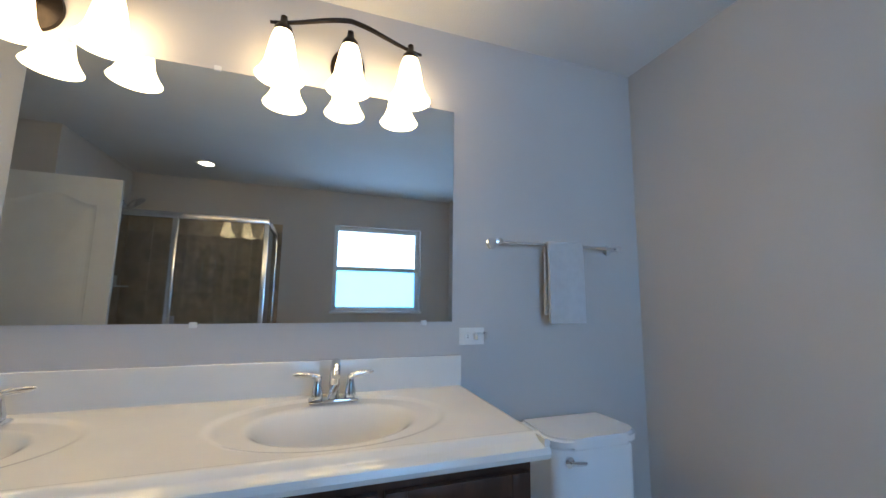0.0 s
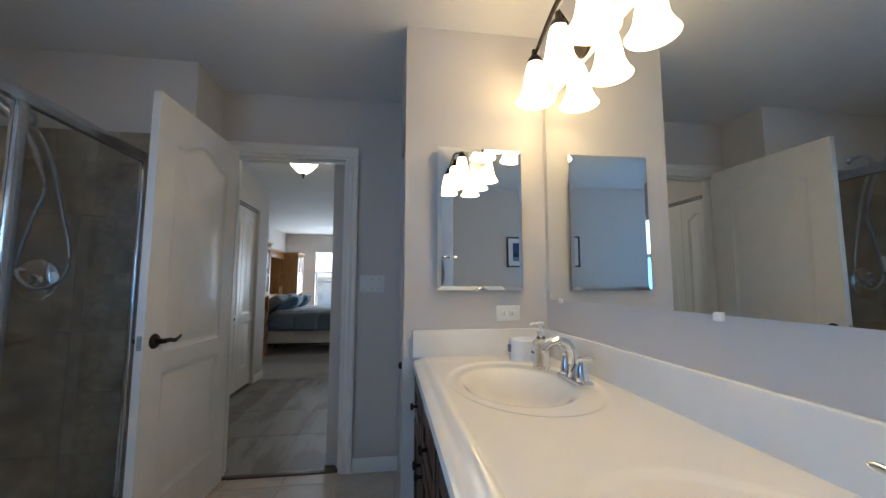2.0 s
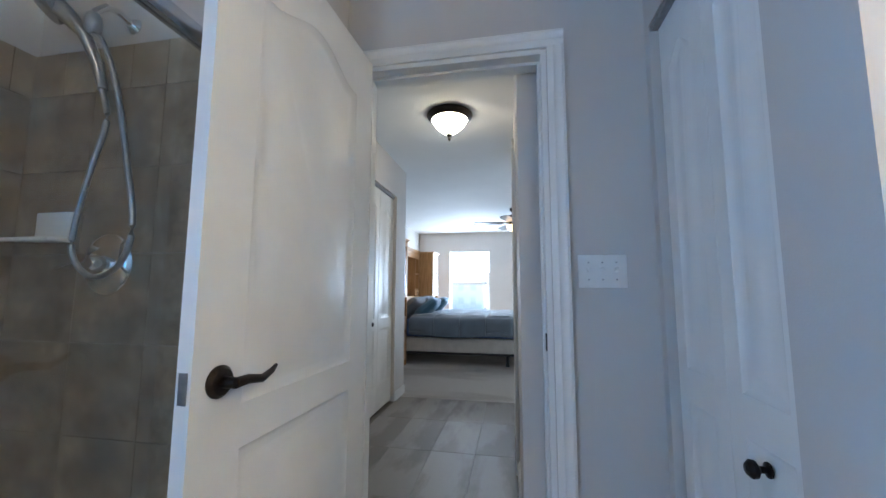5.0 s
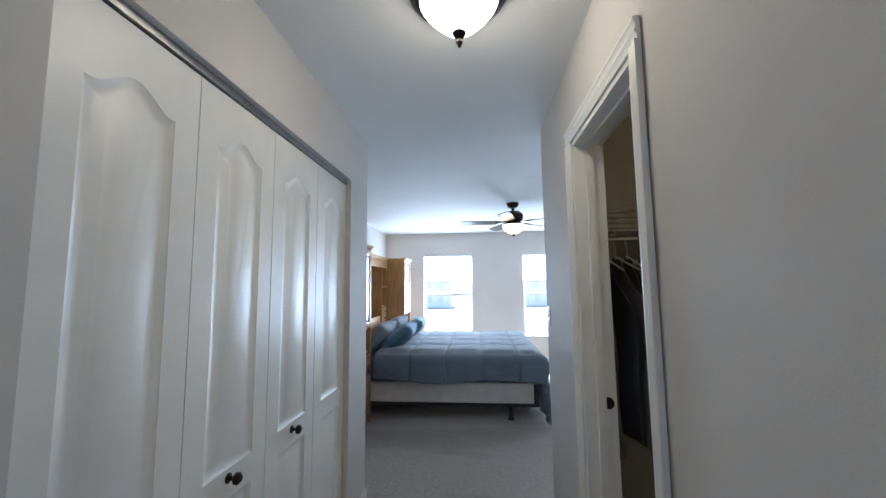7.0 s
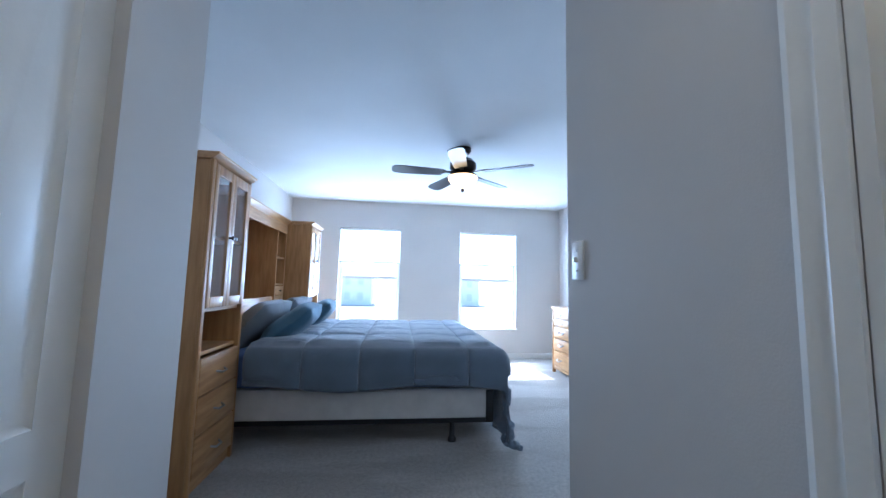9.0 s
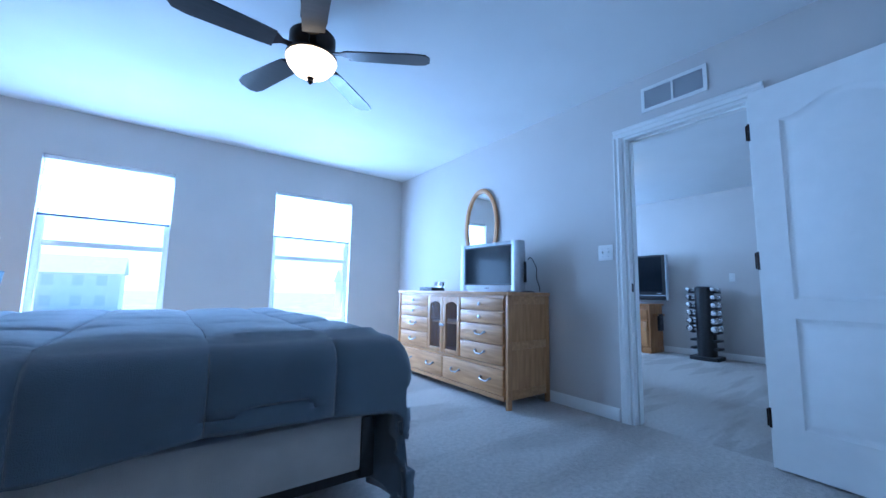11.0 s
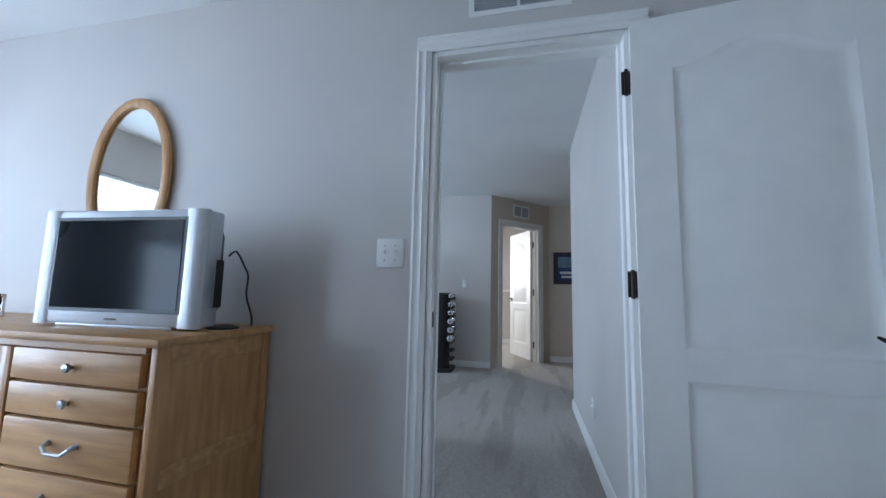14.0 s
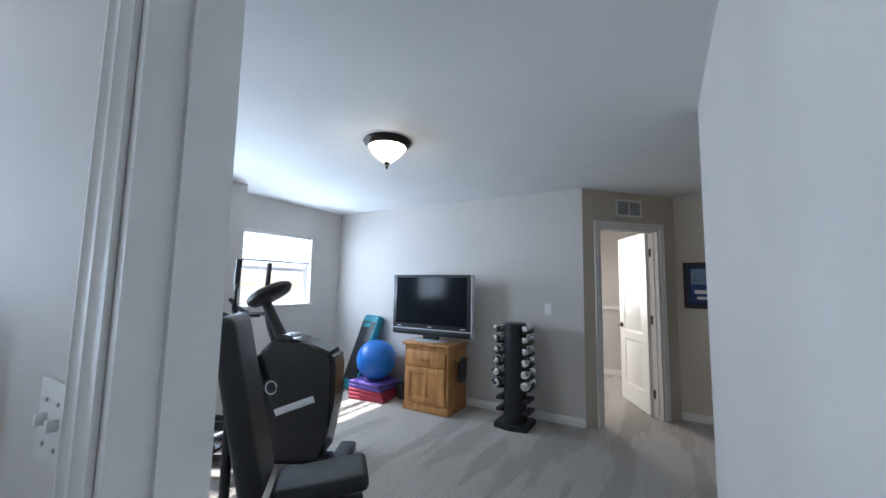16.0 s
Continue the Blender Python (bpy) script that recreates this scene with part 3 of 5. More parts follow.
fau = faucet(0.83)
copy_thing(fau, at(3.83, 1.765, 0.853))

ob = thing("vanity_mirror", at(3.955, 0, 0), "large frameless plate mirror hung above the vanity", "mirror")
bm = bmesh.new()
prism(bm, [(0.355, 1.112), (2.215, 1.112), (2.215, 2.05), (0.355, 2.05)], "x", -0.005, -0.0005)
part("mirror_glass", bm, MIRROR, ob)
for y in (0.48, 1.3, 2.1):
    for z in (1.108, 2.055):
        part("clip", boxes((-0.011, y - 0.012, z - 0.010, 0, y + 0.012, z + 0.010), r=0.003), WHITE_PLASTIC, ob)

ob = thing("medicine_cabinet", at(3.417, 2.26, 1.153), "shallow medicine cabinet with mirrored door beside the vanity", "cabinet")
part("cabinet_body", boxes((0.01, -0.022, 0.01, 0.40, 0, 0.66)), ALU, ob)
bm = bmesh.new()
rows = [[bm.verts.new((x, y, z)) for x, z in ((d, d), (0.41 - d, d), (0.41 - d, 0.67 - d), (d, 0.67 - d))] for d, y in ((0, -0.024), (0, -0.028), (0.018, -0.031))]
for p, q in zip(rows, rows[1:]):
    for e in range(4):
        bm.faces.new((p[e], p[(e + 1) % 4], q[(e + 1) % 4], q[e]))
bm.faces.new(rows[-1])
bmesh.ops.transform(bm, matrix=pose(0.41, -0.024, 0, 0, 0, 2.1) @ pose(-0.41, 0.024, 0), verts=bm.verts)
mesh_object("mirror_door", bm, MIRROR, smooth=False).parent = ob


def vanity_light(y):
    ob = thing("vanity_light", at(3.955, y, 2.178), "bronze three-light bar with lit bell glass shades", "wall light", "vanity lights")
    part("backplate", lathe(bmesh.new(), [(0, 0), (0.07, 0), (0.068, -0.012), (0.03, -0.02), (0, -0.022)], 0, 0, -0.02, "x", sx=1.0, sy=1.2), BRONZE, ob)
    bm = bmesh.new()
    tube(bm, [(-0.02, 0, -0.01), (-0.07, 0, 0.02), (-0.11, 0, 0.075)], 0.009)
    tube(bm, [(-0.11, -0.29 + 0.58 * i / 24, 0.06 + 0.022 * math.cos((-1 + 2 * i / 24) * math.pi) + 0.035 * (1 - abs(-1 + i / 12))) for i in range(25)], [0.006 + 0.004 * math.sin(math.pi * i / 24) for i in range(25)])
    part("arm", bm, BRONZE, ob)
    for s in (-0.243, 0, 0.243):
        cup = part("socket_cup", lathe(bmesh.new(), [(0.012, 0.075), (0.014, 0.05), (0.030, 0.03), (0.033, 0.01), (0, 0.01)], -0.11, s, -0.005, n=20), BRONZE, ob)
        bm = lathe(bmesh.new(), [(0.030, 0.012), (0.040, -0.022), (0.050, -0.075), (0.057, -0.118), (0.070, -0.150), (0.086, -0.174), (0.083, -0.174), (0.052, -0.115), (0.028, 0.008)], -0.11, s, 0, n=28)
        part("glass_shade", bm, SHADE_GLOW, ob, "lit white bell glass shade")
    return ob


light = vanity_light(0.83)
copy_thing(light, at(3.955, 1.835, 2.178))


def plate(name, m, n, kind, label):
    """A wall plate; local x across, z up, y out of the wall is negative."""
    ob = thing(name, m, label, "switch" if kind == "switch" else "outlet")
    w = 0.070 + 0.046 * (n - 1)
    if kind == "outlet_h":
        part("cover_plate", boxes((-0.058, -0.006, -0.036, 0.058, 0, 0.036), r=0.003), WHITE_PLASTIC, ob)
        for s in (-0.02, 0.02):
            r = part("receptacle", boxes((s - 0.014, -0.009, -0.014, s + 0.014, -0.004, 0.014), r=0.003), WHITE_PLASTIC, ob)
            for q in (-0.005, 0.005):
                part("slot", boxes((s - 0.004, -0.0096, q - 0.001, s + 0.004, -0.0085, q + 0.001)), BLACK, r)
        return ob
    part("cover_plate", boxes((-w / 2, -0.006, -0.058, w / 2, 0, 0.058), r=0.003), WHITE_PLASTIC, ob)
    for i in range(n):
        c = -w / 2 + 0.035 + 0.046 * i
        part("toggle", boxes((c - 0.005, -0.018, -0.004, c + 0.005, -0.004, 0.012), r=0.002), WHITE_PLASTIC, ob)
        for q in (-0.03, 0.03):
            part("screw", lathe(bmesh.new(), [(0, 0), (0.003, 0), (0.003, -0.002), (0, -0.0022)], c, -0.006, q, "y", 8), PEWTER, ob)
    return ob


plate("light_switch", at(3.09, 3.06, 1.183), 3, "switch", "white triple toggle switch plate on greige wall")
plate("light_switch", at(4.914, 7.32, 1.19, -90), 2, "switch", "white double toggle switch plate beside the door")
plate("light_switch", at(2.81, 5.515, 1.225, -90), 1, "switch", "white toggle switch plate at the hall end")
plate("light_switch", at(8.80, 7.65, 1.16, -90), 1, "switch", "white toggle switch plate on the loft wall")
plate("outlet", at(3.955, 0.265, 1.05, -90), 1, "outlet_h", "white wall outlet above the vanity")
plate("outlet", at(3.76, 2.26, 1.045), 1, "outlet_h", "white wall outlet beside the medicine cabinet")
plate("outlet", at(6.15, 6.367, 0.32, 180), 1, "switch", "white wall plate low on the loft wall")

TOWEL = material("white terry towel", (0.82, 0.82, 0.82), 0.95, vary=0.06, scale=30, bump=0.8, bump_scale=500, sheen=0.4)
ob = thing("towel_bar", at(3.955, -0.15, 1.455), "chrome towel bar on the bathroom wall", "towel bar")
part("bar", tube(bmesh.new(), [(-0.07, -0.32, 0), (-0.07, 0.32, 0)], 0.008, 12), CHROME, ob)
for s in (-0.32, 0.32):
    part("post", lathe(bmesh.new(), [(0.026, 0), (0.026, -0.006), (0.014, -0.02), (0.012, -0.06), (0.016, -0.085), (0, -0.088)], 0, s, 0, "x", 18), CHROME, ob)


def towel(y, drop, w):
    ob = thing("hand_towel", at(3.885, y, 1.455), "folded white hand towel hanging on the bar", "towel")
    bm = bmesh.new()
    path = [(-0.026, -drop), (-0.025, -0.2), (-0.022, -0.05), (-0.016, 0.008), (0, 0.018), (0.016, 0.008), (0.022, -0.05), (0.026, -drop * 0.9)]
    inner = [(p[0] * 0.35, p[1] if p[1] < -0.03 else p[1] - 0.009) for p in path]
    prism(bm, path + inner[::-1], "y", -w / 2, w / 2)
    bmesh.ops.bevel(bm, geom=[e for e in bm.edges if e.is_manifold and e.calc_face_angle(0) > 1.0], offset=0.006, segments=2, affect="EDGES")
    part("towel_cloth", bm, TOWEL, ob)


towel(-0.165, 0.35, 0.185)


def toilet():
    ob = thing("toilet", at(3.665, -0.15, 0), "white porcelain toilet with chrome flush lever", "toilet")
    bm = bmesh.new()
    box(bm, 0.03, -0.19, 0.36, 0.25, 0.19, 0.66, r=0.035, seg=4)
    part("tank", bm, PORCELAIN, ob)
    bm = bmesh.new()
    rim = [(0.265, -0.20), (0.265, 0.20)] + [(0.085 + 0.085 * math.cos(radians(90 + 15 * i)), 0.125 + 0.085 * math.sin(radians(90 + 15 * i))) for i in range(7)]
    rim += [(0.085 + 0.085 * math.cos(radians(180 + 15 * i)), -0.125 + 0.085 * math.sin(radians(180 + 15 * i))) for i in range(7)]
    prism(bm, rim, "z", 0.655, 0.70)
    bmesh.ops.bevel(bm, geom=[e for e in bm.edges if abs(e.verts[0].co.z - e.verts[1].co.z) < 1e-5], offset=0.012, segments=3, affect="EDGES")
    part("tank_lid", bm, PORCELAIN, ob)
    bm = lathe(bmesh.new(), [(0, 0), (0.02, 0), (0.02, -0.008), (0.008, -0.012), (0, -0.014)], 0.03, 0.13, 0.61, "x", 16)
    tube(bm, [(0.018, 0.13, 0.61), (0.010, 0.095, 0.606), (0.012, 0.065, 0.604)], [0.006, 0.008, 0.006])
    part("flush_lever", bm, CHROME, ob, "chrome flush lever")
    part("bowl", lathe(bmesh.new(), [(0.12, 0), (0.13, 0.05), (0.11, 0.15), (0.15, 0.28), (0.19, 0.37), (0.19, 0.39), (0, 0.39)], -0.22, 0, 0, sx=1.25), PORCELAIN, ob)
    part("pedestal", boxes((-0.25, -0.10, 0, 0.2, 0.10, 0.36), r=0.03), PORCELAIN, ob)
    part("seat_lid", lathe(bmesh.new(), [(0.19, 0.392), (0.195, 0.41), (0.18, 0.425), (0, 0.43)], -0.22, 0, 0, sx=1.25), PORCELAIN, ob)


toilet()


def downlight(x, y):
    ob = thing("downlight", at(x, y, 2.44), "lit round recessed ceiling downlight with white trim", "ceiling light")
    part("trim_ring", lathe(bmesh.new(), [(0.062, -0.004), (0.09, -0.006), (0.094, 0.0), (0.062, -0.0005)], n=32), WHITE_PLASTIC, ob)
    part("lens", lathe(bmesh.new(), [(0.064, -0.0045), (0.055, -0.009), (0, -0.011)], n=32), RECESS_GLOW, ob)


downlight(1.53, 1.95)


# ---- shower ----
def shower():
    ob = tagged(thing("shower_pan", at(0, 0, 0), "white moulded shower pan with raised curb", "shower pan"))
    bm = boxes((0.985, 1.30, -0.02, 1.92, 2.725, 0.035), (1.82, 1.30, 0.035, 1.92, 2.725, 0.10), (0.985, 1.30, 0.035, 1.82, 1.40, 0.10))
    part("pan", bm, PORCELAIN, ob)
    ob = thing("shower_enclosure", at(1.87, 1.35, 0.10), "framed clear glass shower enclosure with metal posts", "shower enclosure")
    top = 1.765
    for y, r in ((0.0, 0.02), (0.685, 0.022), (1.368, 0.010)):
        part("post", boxes((-0.016, y - r, 0, 0.016, y + r, top), r=0.004), ALU, ob)
    part("header", boxes((-0.02, -0.02, top - 0.03, 0.02, 1.378, top + 0.025), r=0.006), ALU, ob)
    part("sill_track", boxes((-0.02, -0.02, 0, 0.02, 1.378, 0.025), r=0.004), ALU, ob)
    part("header", boxes((-0.885, -0.018, top - 0.03, -0.021, 0.018, top + 0.025), r=0.006), ALU, ob)
    part("sill_track", boxes((-0.885, -0.018, 0, -0.021, 0.018, 0.025), r=0.004), ALU, ob)
    part("post", boxes((-0.885, -0.010, 0.026, -0.868, 0.010, top - 0.03)), ALU, ob)
    for row in ((-0.003, 0.022, 0.026, 0.003, 0.662, top - 0.031), (-0.003, 0.708, 0.026, 0.003, 1.357, top - 0.031), (-0.867, -0.003, 0.026, -0.018, 0.003, top - 0.031)):
        g = part("glass_panel", boxes(row), SHOWER_GLASS, ob, "clear shower glass")
        g.visible_shadow = False
    part("door_pull", boxes((0.017, 0.625, 0.87, 0.032, 0.657, 0.94), r=0.004), PEWTER, ob, "pewter door pull")


shower()
ob = thing("shower_valve", at(1.419, 2.713, 1.199), "chrome round shower valve with lever", "shower valve")
part("escutcheon", lathe(bmesh.new(), [(0, -0.012), (0.05, -0.014), (0.096, -0.006), (0.104, 0)], 0, 0, 0, "y", 32), CHROME, ob)
part("handle", lathe(bmesh.new(), [(0.030, -0.012), (0.026, -0.05), (0.018, -0.06), (0, -0.06)], 0, 0, 0, "y", 20), CHROME, ob)
part("lever", tube(bmesh.new(), [(0, -0.05, 0), (-0.07, -0.055, -0.008), (-0.13, -0.055, -0.022)], [0.010, 0.009, 0.007]), CHROME, ob)
ob = thing("hand_shower", at(1.42, 2.73, 2.078), "chrome hand shower on its arm with looping metal hose", "shower head")
part("wall_flange", lathe(bmesh.new(), [(0, -0.02), (0.015, -0.02), (0.03, -0.004), (0.03, 0)], 0, 0, 0, "y", 20), CHROME, ob)
part("arm", tube(bmesh.new(), [(0, -0.01, 0), (0, -0.06, 0.012), (0, -0.10, 0.0), (0, -0.13, -0.04), (0, -0.135, -0.07)], 0.012), CHROME, ob)
part("holder", lathe(bmesh.new(), [(0.014, 0.035), (0.022, 0.025), (0.026, 0), (0.022, -0.025), (0.012, -0.04), (0, -0.04)], 0, -0.135, -0.085, n=18), PEWTER, ob)
head = part("handset", tube(bmesh.new(), [(-0.13, -0.17, -0.015), (-0.07, -0.155, -0.07), (-0.02, -0.14, -0.13), (0.03, -0.13, -0.23), (0.06, -0.13, -0.32)], [0.034, 0.026, 0.019, 0.016, 0.014], 16), PEWTER, ob)
bm = lathe(bmesh.new(), [(0, 0.035), (0.03, 0.034), (0.062, 0.018), (0.074, 0.0), (0.070, -0.012), (0, -0.012)], n=30)
bmesh.ops.transform(bm, matrix=pose(-0.15, -0.18, -0.015, -32, 34, 0), verts=bm.verts)
part("spray_head", bm, PEWTER, head, "grey round spray head")


def smooth_run(pts, k=5):
    """A rounded run through points."""
    p = [Vector(q) for q in pts]
    p = [2 * p[0] - p[1]] + p + [2 * p[-1] - p[-2]]
    out = []
    for a, b, c, d in zip(p, p[1:], p[2:], p[3:]):
        for i in range(k):
            t = i / k
            out.append(0.5 * (2 * b + (c - a) * t + (2 * a - 5 * b + 4 * c - d) * t * t + (3 * b - a - 3 * c + d) * t ** 3))
    return out + [p[-2]]


hose = smooth_run([(0.06, -0.13, -0.32), (0.09, -0.13, -0.43), (0.048, -0.13, -0.586), (0.008, -0.13, -0.766), (0.012, -0.13, -0.86), (0.09, -0.13, -0.925),
                   (0.19, -0.13, -0.89), (0.226, -0.13, -0.77), (0.18, -0.13, -0.557), (0.114, -0.13, -0.31), (0.05, -0.135, -0.16), (0.0, -0.135, -0.12)])
part("hose", tube(bmesh.new(), hose, 0.0085, 10), PEWTER, ob, "ribbed metal shower hose")
ob = thing("soap_dish", at(1.165, 2.71, 1.285), "white ceramic corner soap dish on shower tile", "soap dish")
part("back", boxes((-0.06, -0.008, 0, 0.10, 0, 0.10), r=0.006), PORCELAIN, ob)
part("tray", boxes((-0.12, -0.08, -0.012, 0.11, -0.004, 0.004), r=0.006), PORCELAIN, ob)


# ---- ceiling lamps ----
def flush_lamp(x, y, glow=HALL_GLOW):
    ob = thing("ceiling_lamp", at(x, y, 2.44), "lit alabaster bowl ceiling lamp with bronze rim", "ceiling light", "flush ceiling lamps")
    part("canopy", lathe(bmesh.new(), [(0.17, 0), (0.175, -0.012), (0.165, -0.028), (0.145, -0.042), (0.135, -0.046), (0, -0.046)], n=40), BRONZE, ob)
    part("bowl", lathe(bmesh.new(), [(0.136, -0.046), (0.130, -0.058), (0.108, -0.088), (0.070, -0.126), (0.03, -0.158), (0, -0.164)], n=40), glow, ob, "lit alabaster glass bowl")
    part("finial", lathe(bmesh.new(), [(0.026, -0.158), (0.018, -0.172), (0.008, -0.178), (0.012, -0.192), (0.004, -0.210), (0, -0.212)], n=16), BRONZE, ob)
    return ob


lamp = flush_lamp(2.33, 4.36)
copy_thing(lamp, at(6.80, 8.29, 2.44))


def ceiling_fan(x, y):
    ob = thing("ceiling_fan", at(x, y, 2.44), "black five-blade ceiling fan with lit amber bowl", "ceiling fan")
    part("canopy", lathe(bmesh.new(), [(0.075, 0), (0.075, -0.03), (0.05, -0.06), (0.02, -0.065), (0.018, -0.11), (0, -0.11)], n=28), BRONZE, ob)
    part("motor_housing", lathe(bmesh.new(), [(0.02, -0.10), (0.09, -0.115), (0.125, -0.15), (0.125, -0.20), (0.10, -0.235), (0.08, -0.255), (0.085, -0.275), (0, -0.275)], n=36), BRONZE, ob)
    part("bowl", lathe(bmesh.new(), [(0.130, -0.275), (0.137, -0.285), (0.128, -0.315), (0.095, -0.355), (0.045, -0.385), (0, -0.392)], n=36), FAN_GLOW, ob, "lit amber glass bowl")
    part("bowl_rim", lathe(bmesh.new(), [(0.128, -0.268), (0.138, -0.268), (0.139, -0.280), (0.131, -0.280), (0.128, -0.268)], n=36), BRONZE, ob)
    part("finial", lathe(bmesh.new(), [(0.022, -0.386), (0.014, -0.402), (0.018, -0.410), (0.006, -0.425), (0, -0.427)], n=14), BRONZE, ob)
    for i in range(5):
        turn = pose(0, 0, -0.245, 0, 0, FAN_TURN + 72 * i) @ pose(0, 0, 0, 11, 0, 0)
        bm = bmesh.new()
        outline = [(0.20, -0.055), (0.30, -0.062), (0.58, -0.072), (0.64, -0.062), (0.665, -0.03), (0.665, 0.03), (0.64, 0.062), (0.58, 0.072), (0.30, 0.062), (0.20, 0.055)]
        prism(bm, outline, "z", -0.004, 0.004)
        bmesh.ops.transform(bm, matrix=turn, verts=bm.verts)
        blade = part("blade", bm, BLADE, ob)
        bm = bmesh.new()
        prism(bm, [(0.09, -0.018), (0.16, -0.016), (0.20, -0.045), (0.25, -0.04), (0.27, 0), (0.25, 0.04), (0.20, 0.045), (0.16, 0.016), (0.09, 0.018)], "z", 0.004, 0.011)
        bmesh.ops.transform(bm, matrix=turn, verts=bm.verts)
        part("blade_iron", bm, BRONZE, blade)


FAN_TURN = 39.0
BLADE = material("dark walnut fan blade", (0.022, 0.017, 0.016), 0.32, vary=0.4, scale=8, stretch=(1, 8, 1))
ceiling_fan(2.835, 7.843)


# ---- bedroom ----
VENT_GREY = material("grey grille paint", (0.42, 0.43, 0.45), 0.6)


def vent(name, m, w, h, cols, label):
    ob = thing(name, m, label, "air vent")
    f = 0.022
    bm = boxes((0, -0.008, 0, w, 0, f), (0, -0.008, h - f, w, 0, h), (0, -0.008, f, f, 0, h - f), (w - f, -0.008, f, w, 0, h - f))
    for c in range(1, cols):
        box(bm, w * c / cols - 0.006, -0.008, f, w * c / cols + 0.006, 0, h - f)
    part("frame", bm, TRIM, ob)
    # Dark sheet coloured as the shade behind the slats.
    part("backing", boxes((f, -0.0015, f, w - f, 0, h - f)), material("vent shadow grey", (0.24, 0.24, 0.245), 0.8), ob)
    k = int((h - 2 * f) / 0.009)
    for i in range(k):
        z = f + (i + 0.5) * (h - 2 * f) / k
        part("slat", boxes((f, -0.0055, z - 0.0026, w - f, -0.002, z + 0.0026)), VENT_GREY, ob)


vent("air_vent", at(4.914, 7.014, 2.168, -90), 0.405, 0.178, 2, "white return air grille above the door")
vent("air_vent", DIAG @ pose(0.42, 0, 2.17), 0.33, 0.19, 2, "white return air grille above the far door")


def bail(d, y, z):
    part("pull", tube(bmesh.new(), [(0, y - 0.055, z + 0.012), (-0.022, y - 0.052, z + 0.006), (-0.028, y - 0.03, z - 0.010), (-0.028, y + 0.03, z - 0.010), (-0.022, y + 0.052, z + 0.006), (0, y + 0.055, z + 0.012)],
         [0.010, 0.007, 0.006, 0.006, 0.007, 0.010], 10), PEWTER, d, "pewter bail pull")


def small_knob(d, y, z):
    part("knob", lathe(bmesh.new(), [(0, 0), (0.006, 0), (0.006, -0.012), (0.015, -0.018), (0.013, -0.026), (0, -0.028)], 0, y, z, "x", 16), PEWTER, d, "pewter knob")


def dresser():
    """Local x runs from the front back to the wall, y along the front."""
    ob = thing("dresser", at(4.405, 7.835, 0), "honey oak dresser with twelve drawers and two glazed doors", "dresser")
    w, d, h = 1.66, 0.495, 0.885
    part("top", boxes((-0.015, -0.015, h - 0.028, d, w + 0.015, h), r=0.008), OAK_H, ob)
    for y in (0.0, w - 0.022):
        part("side_panel", boxes((0.03, y + 0.004, 0.07, d - 0.03, y + 0.018, h - 0.028)), OAK, ob)
        for z0, z1 in ((0.07, 0.14), (0.44, 0.50), (0.79, h - 0.028)):
            part("side_rail", boxes((0.045, y, z0, d - 0.045, y + 0.022, z1), r=0.003), OAK_H, ob)
        for x in (0.0, d - 0.045):
            part("leg", boxes((x, y - 0.001, 0, x + 0.045, y + 0.023, h - 0.028), r=0.004), OAK, ob)
    part("back_panel", boxes((d - 0.02, 0.022, 0.07, d - 0.008, w - 0.022, h - 0.03)), OAK, ob)
    part("carcass", boxes((0.022, 0.022, 0.07, 0.030, 0.60, h - 0.028), (0.022, 1.06, 0.07, 0.030, w - 0.022, h - 0.028), (0.022, 0.60, 0.07, 0.03, 1.06, 0.31)), OAK, ob)
    part("cabinet_floor", boxes((0.03, 0.56, 0.30, d - 0.02, 1.10, 0.315)), OAK, ob)
    for y in (0.56, 1.085):
        part("divider", boxes((0.03, y, 0.315, d - 0.02, y + 0.015, h - 0.03)), OAK, ob)
    part("shelf", boxes((0.05, 0.576, 0.58, d - 0.02, 1.084, 0.60)), OAK_H, ob)
    part("apron", boxes((0.003, 0.046, 0.055, 0.021, w - 0.046, 0.09), r=0.003), OAK_H, ob)
    for row in ((0.046, w - 0.046, 0.836, 0.857), (0.046, w - 0.046, 0.292, 0.312)):
        part("rail", boxes((0.003, row[0], row[2], 0.021, row[1], row[3])), OAK_H, ob)

    def drawer(y0, y1, z0, z1, pulls, knob=False):
        bm = bmesh.new()
        box(bm, -0.004, y0, z0, 0.021, y1, z1, r=0.005)
        dr = part("drawer", bm, OAK_H, ob)
        for p in pulls:
            if knob:
                small_knob(dr, y0 + (y1 - y0) * p, (z0 + z1) / 2)
            else:
                bail(dr, y0 + (y1 - y0) * p, (z0 + z1) / 2)
    for y0, y1 in ((0.052, 0.572), (1.09, w - 0.052)):
        drawer(y0, y1, 0.735, 0.832, (0.5,), True)
        drawer(y0, y1, 0.628, 0.726, (0.5,), True)
        drawer(y0, y1, 0.474, 0.619, (0.5,))
        drawer(y0, y1, 0.318, 0.465, (0.5,))
    drawer(0.052, 0.825, 0.096, 0.286, (0.25, 0.75))
    drawer(0.835, w - 0.052, 0.096, 0.286, (0.25, 0.75))
    for y0, y1, ky in ((0.582, 0.828, 0.812), (0.834, 1.08, 0.850)):
        bm = bmesh.new()
        f, z0, z1 = 0.040, 0.316, 0.832
        box(bm, -0.004, y0, z0, 0.020, y0 + f, z1, r=0.003)
        box(bm, -0.004, y1 - f, z0, 0.020, y1, z1, r=0.003)
        box(bm, -0.004, y0 + f, z0, 0.020, y1 - f, z0 + f, r=0.003)
